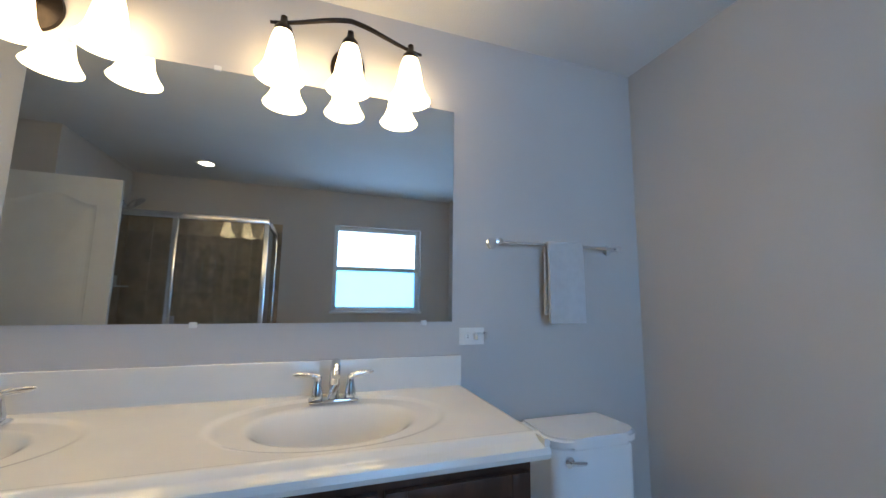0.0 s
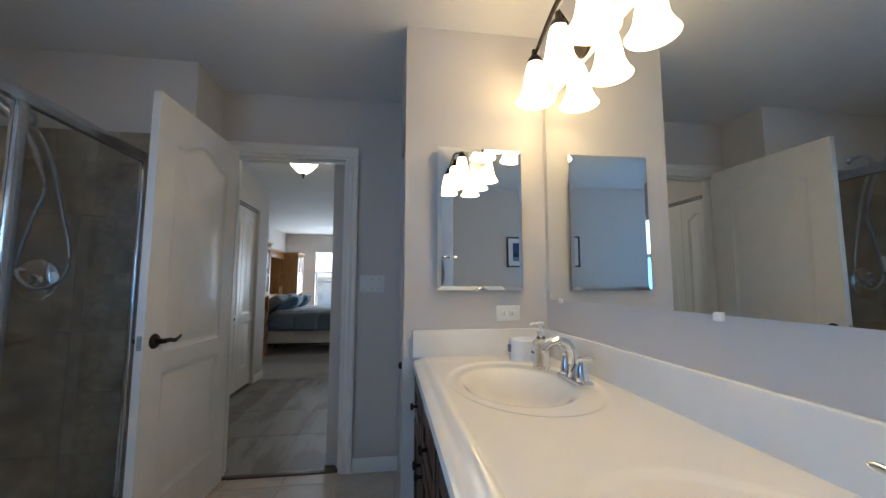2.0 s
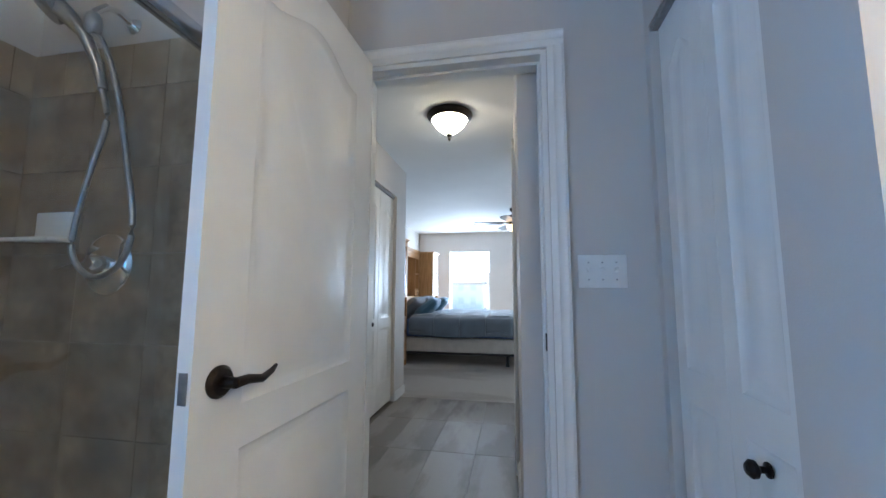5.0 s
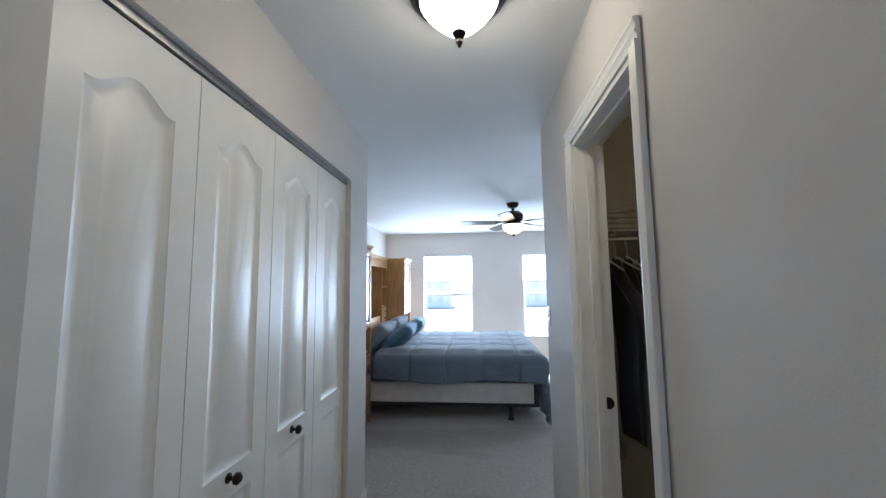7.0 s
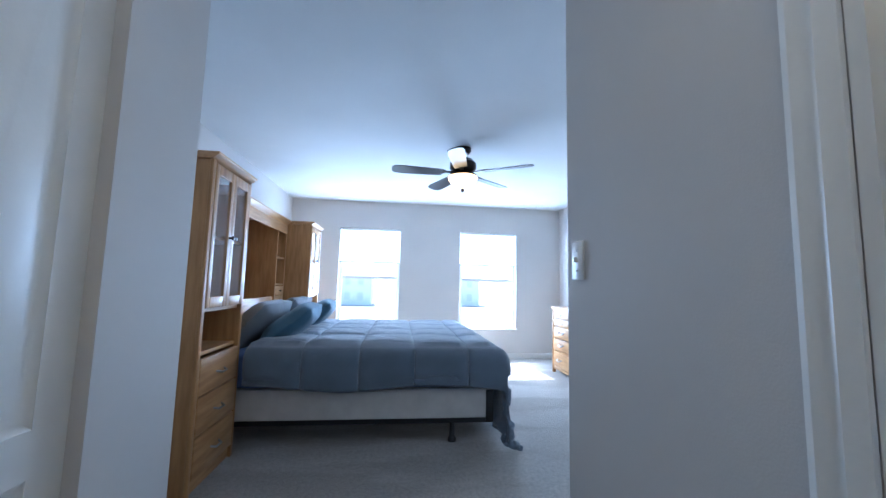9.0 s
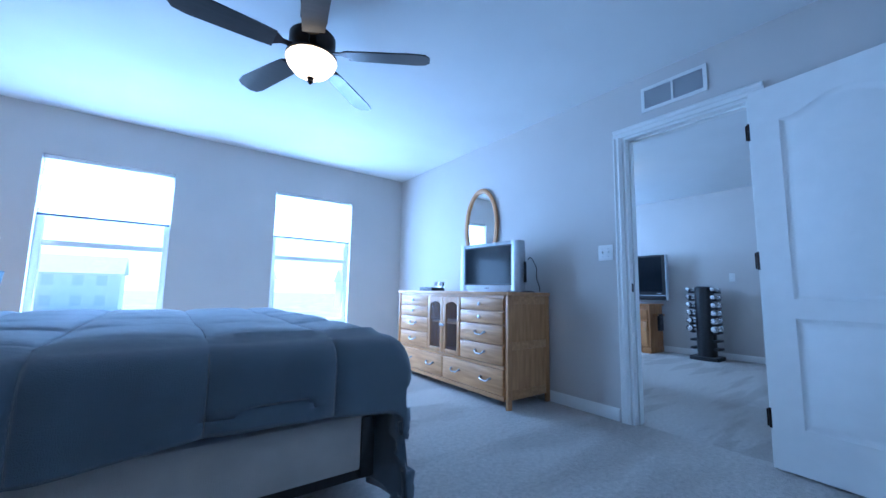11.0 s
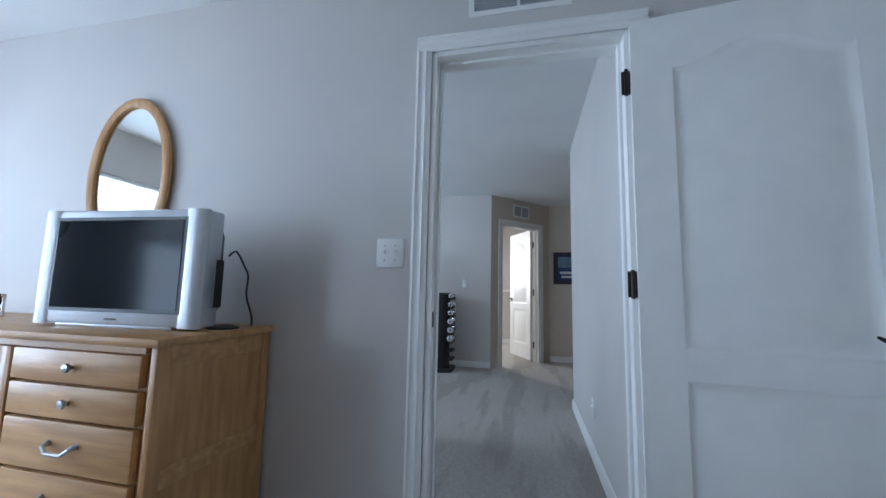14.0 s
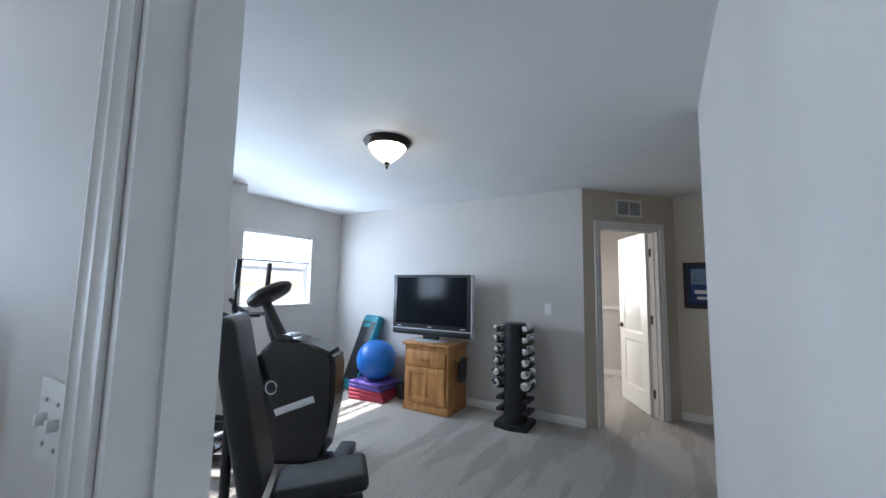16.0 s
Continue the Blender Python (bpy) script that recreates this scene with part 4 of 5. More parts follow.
        prism(bm, [(y0 + f, z1)] + [(y0 + f + (y1 - y0 - 2 * f) * i / 12, z1 - 0.075 + 0.03 * math.sin(math.pi * i / 12)) for i in range(13)] + [(y1 - f, z1)], "x", -0.003, 0.019)
        dr = part("cabinet_door", bm, OAK, ob)
        g = part("pane", boxes((0.006, y0 + f - 0.004, z0 + f - 0.004, 0.010, y1 - f + 0.004, z1 - 0.045)), GLASS, dr)
        g.visible_shadow = False
        small_knob(dr, ky, 0.57)


dresser()


def crt_tv():
    ob = thing("television", at(4.60, 8.235, 0.885, 3), "silver tube-era flat television on the dresser", "television")
    part("stand_foot", boxes((-0.04, -0.25, 0, 0.12, 0.25, 0.012), r=0.004), SILVER, ob)
    bm = bmesh.new()
    box(bm, -0.045, -0.35, 0.008, 0.05, 0.35, 0.43, r=0.012)
    part("casing", bm, SILVER, ob)
    for y in (-0.31, 0.31):
        bm = lathe(bmesh.new(), [(0.045, 0.0), (0.045, 0.42)], -0.03, y, 0.008, n=24, sx=0.5)
        part("speaker", bm, SILVER, ob, "silver side speaker")
    part("screen_bezel", boxes((-0.0485, -0.285, 0.055, -0.044, 0.285, 0.40)), BLACK, ob)
    part("screen", boxes((-0.0505, -0.270, 0.068, -0.0485, 0.270, 0.388)), SCREEN, ob)
    part("nameplate", boxes((-0.0475, -0.025, 0.028, -0.0445, 0.025, 0.034)), BLACK, ob)
    bm = bmesh.new()
    box(bm, 0.05, -0.30, 0.05, 0.13, 0.30, 0.38, r=0.03)
    part("rear_housing", bm, BLACK, ob)
    part("port_strip", boxes((0.0, -0.376, 0.08, 0.03, -0.370, 0.25)), BLACK, ob)


crt_tv()
ob = thing("tv_cable", at(4.70, 7.86, 0.885), "black television cable looping behind the set", "cable")
part("cable", tube(bmesh.new(), [(0.0 + 0.07 * k / 20, 0.03 - 0.06 * math.sin(math.pi * min(1, k / 9) / 2) + 0.008 * math.sin(k * 0.6), 0.27 + 0.02 * math.sin(math.pi * min(1, k / 6)) - 0.262 * max(0, (k - 3) / 17) ** 1.1) for k in range(21)], 0.004, 8), BLACK, ob)
ob = thing("antenna_puck", at(4.70, 7.89, 0.885), "small dark round puck on the dresser", "device")
part("puck", lathe(bmesh.new(), [(0.055, 0), (0.055, 0.006), (0.03, 0.014), (0, 0.015)], n=24), BLACK, ob)
ob = thing("cable_box", at(4.60, 9.16, 0.885), "flat black set-top box on the dresser", "media box")
part("case", boxes((-0.07, -0.12, 0, 0.09, 0.12, 0.035), r=0.003), BLACK, ob)
ob = thing("photo_cube", at(4.72, 9.17, 0.885), "small clear acrylic stand with two photo squares", "ornament")
part("acrylic_block", boxes((-0.008, -0.09, 0, 0.008, 0.09, 0.10), r=0.003), GLASS, ob)
for y in (-0.045, 0.045):
    part("photo_square", boxes((-0.012, y - 0.026, 0.055, -0.0085, y + 0.026, 0.10)), material("faded photo", (0.25, 0.22, 0.2), 0.5, vary=0.6, scale=60), ob)

ob = thing("oval_mirror", at(4.914, 8.69, 1.56), "oval wall mirror in a honey oak frame", "mirror")
bm = bmesh.new()
n, sec = 48, 10
ring = []
for i in range(n):
    a = 2 * math.pi * i / n
    rr = []
    for k in range(sec):
        b = 2 * math.pi * k / sec
        q = 0.026 * math.cos(b)
        rr.append(bm.verts.new((-0.018 - 0.016 * math.sin(b), (0.232 + q) * math.cos(a), (0.385 + q) * math.sin(a))))
    ring.append(rr)
for i in range(n):
    for k in range(sec):
        bm.faces.new((ring[i][k], ring[(i + 1) % n][k], ring[(i + 1) % n][(k + 1) % sec], ring[i][(k + 1) % sec]))
part("frame", bm, OAK, ob)
bm = bmesh.new()
prism(bm, [(0.225 * math.cos(2 * math.pi * i / 48), 0.378 * math.sin(2 * math.pi * i / 48)) for i in range(48)], "x", -0.014, -0.002)
part("mirror_glass", bm, MIRROR, ob)

COMFORTER = material("slate grey quilted cotton", (0.125, 0.16, 0.205), 0.8, vary=0.15, scale=6, bump=0.5, bump_scale=350, sheen=0.55)
TICKING = material("cream box spring fabric", (0.62, 0.58, 0.53), 0.9, vary=0.12, scale=8, bump=0.4, bump_scale=250)
SHEET_BLUE = material("blue sheet cotton", (0.12, 0.20, 0.42), 0.9, vary=0.2, scale=8)
TEAL = material("teal grey pillow cotton", (0.09, 0.20, 0.29), 0.85, vary=0.2, scale=7, bump=0.4, bump_scale=250, sheen=0.3)
GREY_PILLOW = material("grey pillow cotton", (0.25, 0.27, 0.29), 0.9, vary=0.15, scale=7, bump=0.4, bump_scale=250)


def bed():
    x0, x1, y0, y1 = 0.98, 2.98, 7.20, 8.95
    ob = thing("bed", at(x0, y0, 0), "low bed with cream box spring on dark metal frame", "bed")
    L, Wd = x1 - x0, y1 - y0
    bm = boxes((0, 0.02, 0.155, L, 0.05, 0.19), (0, Wd - 0.05, 0.155, L, Wd - 0.02, 0.19), (L - 0.05, 0.05, 0.155, L - 0.02, Wd - 0.05, 0.19))
    part("bed_frame", bm, BLACK, ob, "dark metal bed frame")
    for x in (0.12, L * 0.86):
        for y in (0.10, Wd / 2, Wd - 0.10):
            part("leg", lathe(bmesh.new(), [(0.03, 0), (0.032, 0.02), (0.02, 0.04), (0.018, 0.16)], x, y, 0, n=14), BLACK, ob)
    bm = bmesh.new()
    box(bm, 0, 0, 0.19, L, Wd, 0.40, r=0.02)
    part("box_spring", bm, TICKING, ob, "cream fabric box spring")
    part("corner_guard", boxes((L - 0.05, -0.008, 0.165, L + 0.006, 0.04, 0.39), r=0.006), BLACK, ob)
    bm = bmesh.new()
    box(bm, 0, 0, 0.402, L, Wd, 0.645, r=0.05, seg=3)
    part("mattress", bm, SHEET_BLUE, ob, "mattress in a blue sheet")
    # comforter: a draped sheet with quilting channels
    q = thing("comforter", at(x0, y0, 0), "slate grey quilted comforter draped over the bed", "bedding")
    bm = bmesh.new()
    nx, ny = 190, 170
    drop, foot = 0.275, 0.60
    su, sv = L + foot, Wd + 2 * drop

    def fold(u, v):
        """Sheet coordinates to the draped surface."""
        x, z = u, 0.675
        over_x = u - (L - 0.02)
        y = v - drop
        dy = 0.0
        r = 0.07
        nx_, nz = 0.0, 1.0
        if over_x > 0:
            a = min(over_x / r, math.pi / 2)
            x = L - 0.02 + r * math.sin(a)
            z -= r * (1 - math.cos(a)) + max(0, over_x - r * math.pi / 2)
        for side, edge in ((-1, 0.0), (1, Wd)):
            o = (edge - y) if side < 0 else (y - edge)
            if o > 0:
                a = min(o / r, math.pi / 2)
                y = edge + side * r * math.sin(a)
                z -= r * (1 - math.cos(a)) + max(0, o - r * math.pi / 2)
        hang = max(0.0, 0.60 - z)
        wob = 0.02 * hang / 0.3 * math.sin(u * 9 + math.sin(u * 4)) if over_x <= 0 else 0.03 * hang / 0.4 * math.sin(v * 10 + 1)
        if over_x > 0:
            x += wob
        else:
            y += wob * (-1 if v < drop + 0.3 else 1) * (1 if hang > 0 else 0)
        if 0 < over_x and z < 0.05:
            x += (0.05 - z) * 0.5
            z = 0.05 - 0.25 * (0.05 - z)
        quilt = min(abs(((u + 0.1) % 0.38) - 0.19 + 0.0) / 0.19, 1.0)
        qv = min(abs(((v + 0.05) % 0.40) - 0.20) / 0.20, 1.0)
        puff = 0.026 * (1 - quilt ** 7) * (1 - qv ** 7)
        n = noise.noise((u * 3.1, v * 3.3, 0.5)) * 0.010 + noise.noise((u * 9, v * 9, 2.5)) * 0.004
        if over_x <= 0 and drop < v < sv - drop:
            z += puff + n
        else:
            y += (puff + n) * (-1 if v < drop else 1 if v > sv - drop else 0)
            x += (puff + n) * (1 if over_x > 0 else 0)
        return x, y, max(z + (0.02 * math.sin(u * 5) * (hang > 0.1)), 0.012)
    grid = [[bm.verts.new(fold(0.30 + (su - 0.30) * i / nx, sv * j / ny)) for j in range(ny + 1)] for i in range(nx + 1)]
    for i in range(nx):
        for j in range(ny):
            bm.faces.new((grid[i][j], grid[i + 1][j], grid[i + 1][j + 1], grid[i][j + 1]))
    cl = part("quilt_shell", bm, COMFORTER, q)
    sol = cl.modifiers.new("thickness", "SOLIDIFY")
    sol.thickness, sol.offset = 0.03, 1.0
    for v in (0.0, sv):
        part("hem", tube(bmesh.new(), [fold(0.30 + (su - 0.30) * i / 90, v) for i in range(91)], 0.015, 8), COMFORTER, q, "stitched slate grey hem")


bed()


def pillow(x, y, z, w, d, h, rx, ry, rz, mat, label):
    ob = thing("pillow", pose(x, y, z, rx, ry, rz), label, "pillow", "bed pillows")
    bm = bmesh.new()
    n = 22
    for s in (1, -1):
        g = []
        for i in range(n + 1):
            row = []
            for j in range(n + 1):
                u, v = -1 + 2 * i / n, -1 + 2 * j / n
                k = max(0.0, (1 - u ** 4) * (1 - v ** 4)) ** 0.55
                pinch = 1 - 0.06 * (1 - abs(u)) * abs(v) ** 3 - 0.06 * (1 - abs(v)) * abs(u) ** 3
                row.append(bm.verts.new((u * d / 2 * pinch, v * w / 2 * pinch, s * (h / 2) * k * (1 + 0.12 * noise.noise((u * 2 + x * 5, v * 2 + y * 5, s)))
                                         + 0.006 * noise.noise((u * 6, v * 6, x + s)))))
            g.append(row)
        for i in range(n):
            for j in range(n):
                bm.faces.new((g[i][j], g[i + 1][j], g[i + 1][j + 1], g[i][j + 1]))
    bmesh.ops.remove_doubles(bm, verts=bm.verts, dist=0.002)
    part("pillow_case", bm, mat, ob)


for y in (7.66, 8.46):
    pillow(1.16, y, 0.80, 0.70, 0.46, 0.20, 0, -48, 0, GREY_PILLOW, "plump grey bed pillow leaning on the headboard")
    pillow(1.42, y + 0.03, 0.80, 0.64, 0.46, 0.19, 0, -38, 4, TEAL, "teal grey shammed pillow leaning on another pillow")


def tower(y, label):
    """A pier unit of the headboard wall; local x out from the wall, y along it."""
    ob = thing("pier_cabinet", at(0.60, y, 0), label, "cabinet", "headboard pier cabinets")
    w, d, h = 0.54, 0.62, 1.86
    for a in (0, w - 0.022):
        part("side_panel", boxes((0, a, 0, d - 0.02, a + 0.022, h - 0.04)), OAK, ob)
    part("back_panel", boxes((0, 0.022, 0.05, 0.012, w - 0.022, h - 0.04)), OAK, ob)
    for z in (0.05, 0.72, 0.96, 1.38, h - 0.06):
        part("shelf", boxes((0.012, 0.022, z, d - 0.03, w - 0.022, z + 0.02)), OAK_H, ob)
    bm = bmesh.new()
    prism(bm, [(d - 0.02, h - 0.04), (d + 0.005, h - 0.03), (d + 0.03, h - 0.01), (d + 0.03, h), (0, h), (0, h - 0.04)], "y", -0.012, w + 0.012)
    part("cornice", bm, OAK_H, ob)
    part("plinth", boxes((d - 0.04, 0.0, 0, d - 0.02, w, 0.07)), OAK_H, ob)
    for a in (0, w - 0.03):
        part("stile", boxes((d - 0.02, a, 0.0, d, a + 0.03, h - 0.04), r=0.003), OAK, ob)
    for z0, z1 in ((0.08, 0.29), (0.30, 0.50), (0.51, 0.71)):
        bm = bmesh.new()
        box(bm, d - 0.02, 0.034, z0, d + 0.004, w - 0.034, z1, r=0.004)
        dr = part("drawer", bm, OAK_H, ob)
        part("pull", tube(bmesh.new(), [(d, w / 2 - 0.05, (z0 + z1) / 2), (d + 0.028, w / 2 - 0.03, (z0 + z1) / 2 - 0.01), (d + 0.028, w / 2 + 0.03, (z0 + z1) / 2 - 0.01), (d, w / 2 + 0.05, (z0 + z1) / 2)], 0.006, 8), PEWTER, dr)
    for a, b, k in ((0.032, w / 2 - 0.001, w / 2 - 0.02), (w / 2 + 0.001, w - 0.032, w / 2 + 0.02)):
        bm = bmesh.new()
        f, z0, z1 = 0.04, 0.985, h - 0.055
        box(bm, d - 0.018, a, z0, d + 0.004, a + f, z1, r=0.003)
        box(bm, d - 0.018, b - f, z0, d + 0.004, b, z1, r=0.003)
        box(bm, d - 0.018, a + f, z0, d + 0.004, b - f, z0 + f + 0.02, r=0.003)
        box(bm, d - 0.018, a + f, z1 - f - 0.02, d + 0.004, b - f, z1, r=0.003)
        dr = part("cabinet_door", bm, OAK, ob)
        g = part("pane", boxes((d - 0.008, a + f - 0.003, z0 + f, d - 0.004, b - f + 0.003, z1 - f)), GLASS, dr)
        g.visible_shadow = False
        part("knob", lathe(bmesh.new(), [(0.006, 0), (0.006, 0.014), (0.014, 0.02), (0.012, 0.028), (0, 0.03)], d + 0.004, k, 1.40, "x", 14), BRONZE, dr)
    return ob


pier = tower(6.62, "honey oak pier cabinet with glazed doors and drawers")
copy_thing(pier, at(0.60, 9.01, 0))
ob = thing("headboard_bridge", at(0.60, 7.165, 0), "honey oak bookcase headboard bridging two pier cabinets", "headboard")
w = 1.84
part("back_panel", boxes((0.0, 0, 0.30, 0.015, w, 1.80)), OAK, ob)
bm = bmesh.new()
prism(bm, [(0.0, 1.80), (0.34, 1.80), (0.36, 1.82), (0.385, 1.85), (0.385, 1.86), (0.0, 1.86)], "y", 0.0, w)
part("cornice", bm, OAK_H, ob)
part("valance", boxes((0.325, 0, 1.70, 0.345, w, 1.80), r=0.003), OAK_H, ob)
for a in (0.0, 0.30, w - 0.32, w - 0.02):
    part("upright", boxes((0.015, a, 0.30, 0.34, a + 0.02, 1.80)), OAK, ob)
for a in (0.02, w - 0.30):
    for z in (0.86, 1.10, 1.40):
        part("shelf", boxes((0.015, a, z, 0.33, a + 0.28, z + 0.018)), OAK_H, ob)
    for z in (0.885, 0.99):
        bm = bmesh.new()
        box(bm, 0.32, a + 0.004, z, 0.342, a + 0.276, z + 0.10, r=0.003)
        dr = part("drawer", bm, OAK_H, ob)
        part("knob", lathe(bmesh.new(), [(0.005, 0), (0.005, 0.012), (0.012, 0.018), (0, 0.024)], 0.342, a + 0.14, z + 0.05, "x", 12), BRONZE, dr)
part("headboard_panel", boxes((0.30, 0.32, 0.30, 0.325, w - 0.32, 0.98), r=0.006), OAK_H, ob)


# ---- pictures and small bathroom things ----
def picture(m, w, h, frame_mat, inner, bands, label):
    """A framed picture; local x across, z up, the wall at y = 0 behind it."""
    ob = thing("framed_picture", m, label, "picture")
    f = 0.020
    bm = boxes((0, -0.022, 0, w, -0.002, f), (0, -0.022, h - f, w, -0.002, h), (0, -0.022, f, f, -0.002, h - f), (w - f, -0.022, f, w, -0.002, h - f))
    part("frame", bm, frame_mat, ob)
    part("mat_board", boxes((f, -0.010, f, w - f, -0.002, h - f)), inner, ob)
    for x0, z0, x1, z1, mt, lift in bands:
        part("print", boxes((x0, -0.0105 - lift, z0, x1, -0.0102, z1)), mt, ob)


P_BLUE = material("print night blue", (0.03, 0.06, 0.22), 0.4, vary=0.5, scale=12)
P_SEA = material("print pale sea", (0.20, 0.30, 0.42), 0.4, vary=0.4, scale=15)
P_WHITE = material("print sail white", (0.75, 0.75, 0.72), 0.4)
P_DARK = material("print dark skyline", (0.02, 0.03, 0.07), 0.4, vary=0.5, scale=40)
MATBOARD = material("white mat board", (0.80, 0.80, 0.78), 0.8)
DARKWOOD = material("dark mahogany frame", (0.06, 0.02, 0.012), 0.35, vary=0.3, scale=15)
picture(pose(2.985, -0.675, 1.40, 0, 0, 180), 0.49, 0.395, BLACK, MATBOARD,
        [(0.085, 0.08, 0.405, 0.315, P_BLUE, 0), (0.085, 0.08, 0.405, 0.13, P_SEA, 0.0006), (0.10, 0.13, 0.14, 0.19, P_DARK, 0.0008), (0.15, 0.13, 0.18, 0.23, P_DARK, 0.0008),
         (0.27, 0.13, 0.31, 0.20, P_DARK, 0.0008), (0.33, 0.13, 0.385, 0.24, P_DARK, 0.0008), (0.213, 0.10, 0.223, 0.23, P_WHITE, 0.0012), (0.23, 0.105, 0.237, 0.20, P_WHITE, 0.0012),
         (0.19, 0.09, 0.27, 0.105, P_WHITE, 0.0012)], "black framed sailboat print with white mat")
picture(pose(9.64, 6.375, 1.19, 0, 0, -90), 0.62, 0.50, DARKWOOD, P_DARK,
        [(0.07, 0.07, 0.55, 0.43, P_BLUE, 0), (0.07, 0.26, 0.55, 0.43, P_SEA, 0.0006), (0.10, 0.16, 0.50, 0.20, P_WHITE, 0.0008), (0.12, 0.10, 0.52, 0.13, P_WHITE, 0.0008)], "dark wood framed seaside print")
ob = thing("candle_jar", at(3.79, 2.14, 0.853), "round white ceramic candle jar with dark emblem", "jar")
part("jar", lathe(bmesh.new(), [(0.058, 0), (0.062, 0.01), (0.062, 0.085), (0.056, 0.09), (0.052, 0.085), (0.05, 0.05), (0, 0.05)]), PORCELAIN, ob)
part("emblem", boxes((-0.068, -0.014, 0.035, -0.0595, 0.014, 0.068), r=0.003), material("grey emblem", (0.2, 0.2, 0.2), 0.6), ob)
ob = thing("soap_bottle", at(3.80, 1.97, 0.853), "clear soap pump bottle with white label", "soap bottle")
part("bottle", lathe(bmesh.new(), [(0.030, 0), (0.032, 0.006), (0.032, 0.10), (0.014, 0.122), (0.013, 0.13), (0, 0.13)]), glass("clear soap plastic", (0.93, 0.95, 0.96), 0.08), ob)
part("pump", lathe(bmesh.new(), [(0.015, 0.128), (0.015, 0.145), (0.005, 0.147), (0.005, 0.165), (0.013, 0.167), (0.013, 0.178), (0, 0.178)]), WHITE_PLASTIC, ob)
part("nozzle", tube(bmesh.new(), [(0, 0, 0.172), (-0.035, 0, 0.172), (-0.042, 0, 0.166)], 0.005, 8), WHITE_PLASTIC, ob)
part("bottle_label", boxes((-0.0335, -0.020, 0.03, -0.032, 0.020, 0.085)), material("soap label", (0.75, 0.76, 0.8), 0.5), ob)
part("label_print", boxes((-0.0342, -0.015, 0.058, -0.0335, 0.015, 0.066)), P_BLUE, ob)
ob = thing("night_light", at(3.948, 0.24, 1.05), "clear plug-in night light in the outlet", "night light")
part("plug", boxes((-0.03, -0.02, -0.015, 0, 0.012, 0.015), r=0.004), WHITE_PLASTIC, ob)
part("lens_cover", lathe(bmesh.new(), [(0.018, 0), (0.018, -0.02), (0.010, -0.034), (0, -0.036)], -0.012, -0.03, 0.0, "x", 16), GLASS, ob)

# ---- walk-in closet ----
ob = tagged(thing("attic_hatch", at(3.2, 4.55, 2.44), "white framed attic hatch in the closet ceiling", "hatch"))
part("panel", boxes((0, 0, -0.006, 0.9, 0.55, 0)), TRIM, ob)
for row in ((-0.05, -0.05, -0.02, 0.95, 0, 0), (-0.05, 0.55, -0.02, 0.95, 0.60, 0), (-0.05, 0, -0.02, 0, 0.55, 0), (0.90, 0, -0.02, 0.95, 0.55, 0)):
    part("moulding", boxes(row, r=0.004), TRIM, ob)
# Unseen globe lamp, added only to lift the dark closet.
ob = thing("closet_lamp", at(4.1, 3.7, 2.44), "unseen globe lamp added to light the closet", "ceiling light")
part("lamp_base", lathe(bmesh.new(), [(0.06, 0), (0.06, -0.02), (0.03, -0.03), (0, -0.03)]), WHITE_PLASTIC, ob)
part("globe", lathe(bmesh.new(), [(0.03, -0.03), (0.06, -0.06), (0.065, -0.09), (0.04, -0.13), (0, -0.14)]), CLOSET_FILL, ob)
ob = thing("wire_shelf", at(2.93, 5.13, 1.69), "white wire closet shelf with hanging rail", "shelf")
for y in (0.0, 0.17, 0.345):
    part("rail_wire", tube(bmesh.new(), [(0, y, 0), (2.0, y, 0)], 0.004, 6), WHITE_PLASTIC, ob)
part("hang_rail", tube(bmesh.new(), [(0, -0.005, -0.045), (2.0, -0.005, -0.045)], 0.006, 8), WHITE_PLASTIC, ob)
bm = bmesh.new()
for i in range(78):
    tube(bm, [(0.012 + i * 0.0255, 0, 0.005), (0.012 + i * 0.0255, 0.345, 0.005)], 0.0016, 4)
tagged(part("cross_wires", bm, WHITE_PLASTIC, ob), kind="stuff")
for i in range(7):
    part("bracket", tube(bmesh.new(), [(0.15 + i * 0.29, -0.004, 0.003), (0.15 + i * 0.29, -0.004, -0.045)], 0.004, 6), WHITE_PLASTIC, ob)
CLOTH = {}
for nm, c in (("olive grey", (0.11, 0.11, 0.09)), ("navy", (0.012, 0.016, 0.035)), ("grey", (0.14, 0.14, 0.14)), ("denim blue", (0.05, 0.07, 0.11)), ("rust orange", (0.42, 0.065, 0.018)),
              ("cream", (0.45, 0.42, 0.36)), ("black", (0.012, 0.012, 0.014)), ("slate", (0.07, 0.08, 0.10)), ("bright orange", (0.55, 0.10, 0.02)), ("white", (0.6, 0.6, 0.58))):
    CLOTH[nm] = material(nm + " cloth", c, 0.92, vary=0.3, scale=5, bump=0.5, bump_scale=150, stretch=(3, 3, 0.6), sheen=0.2)


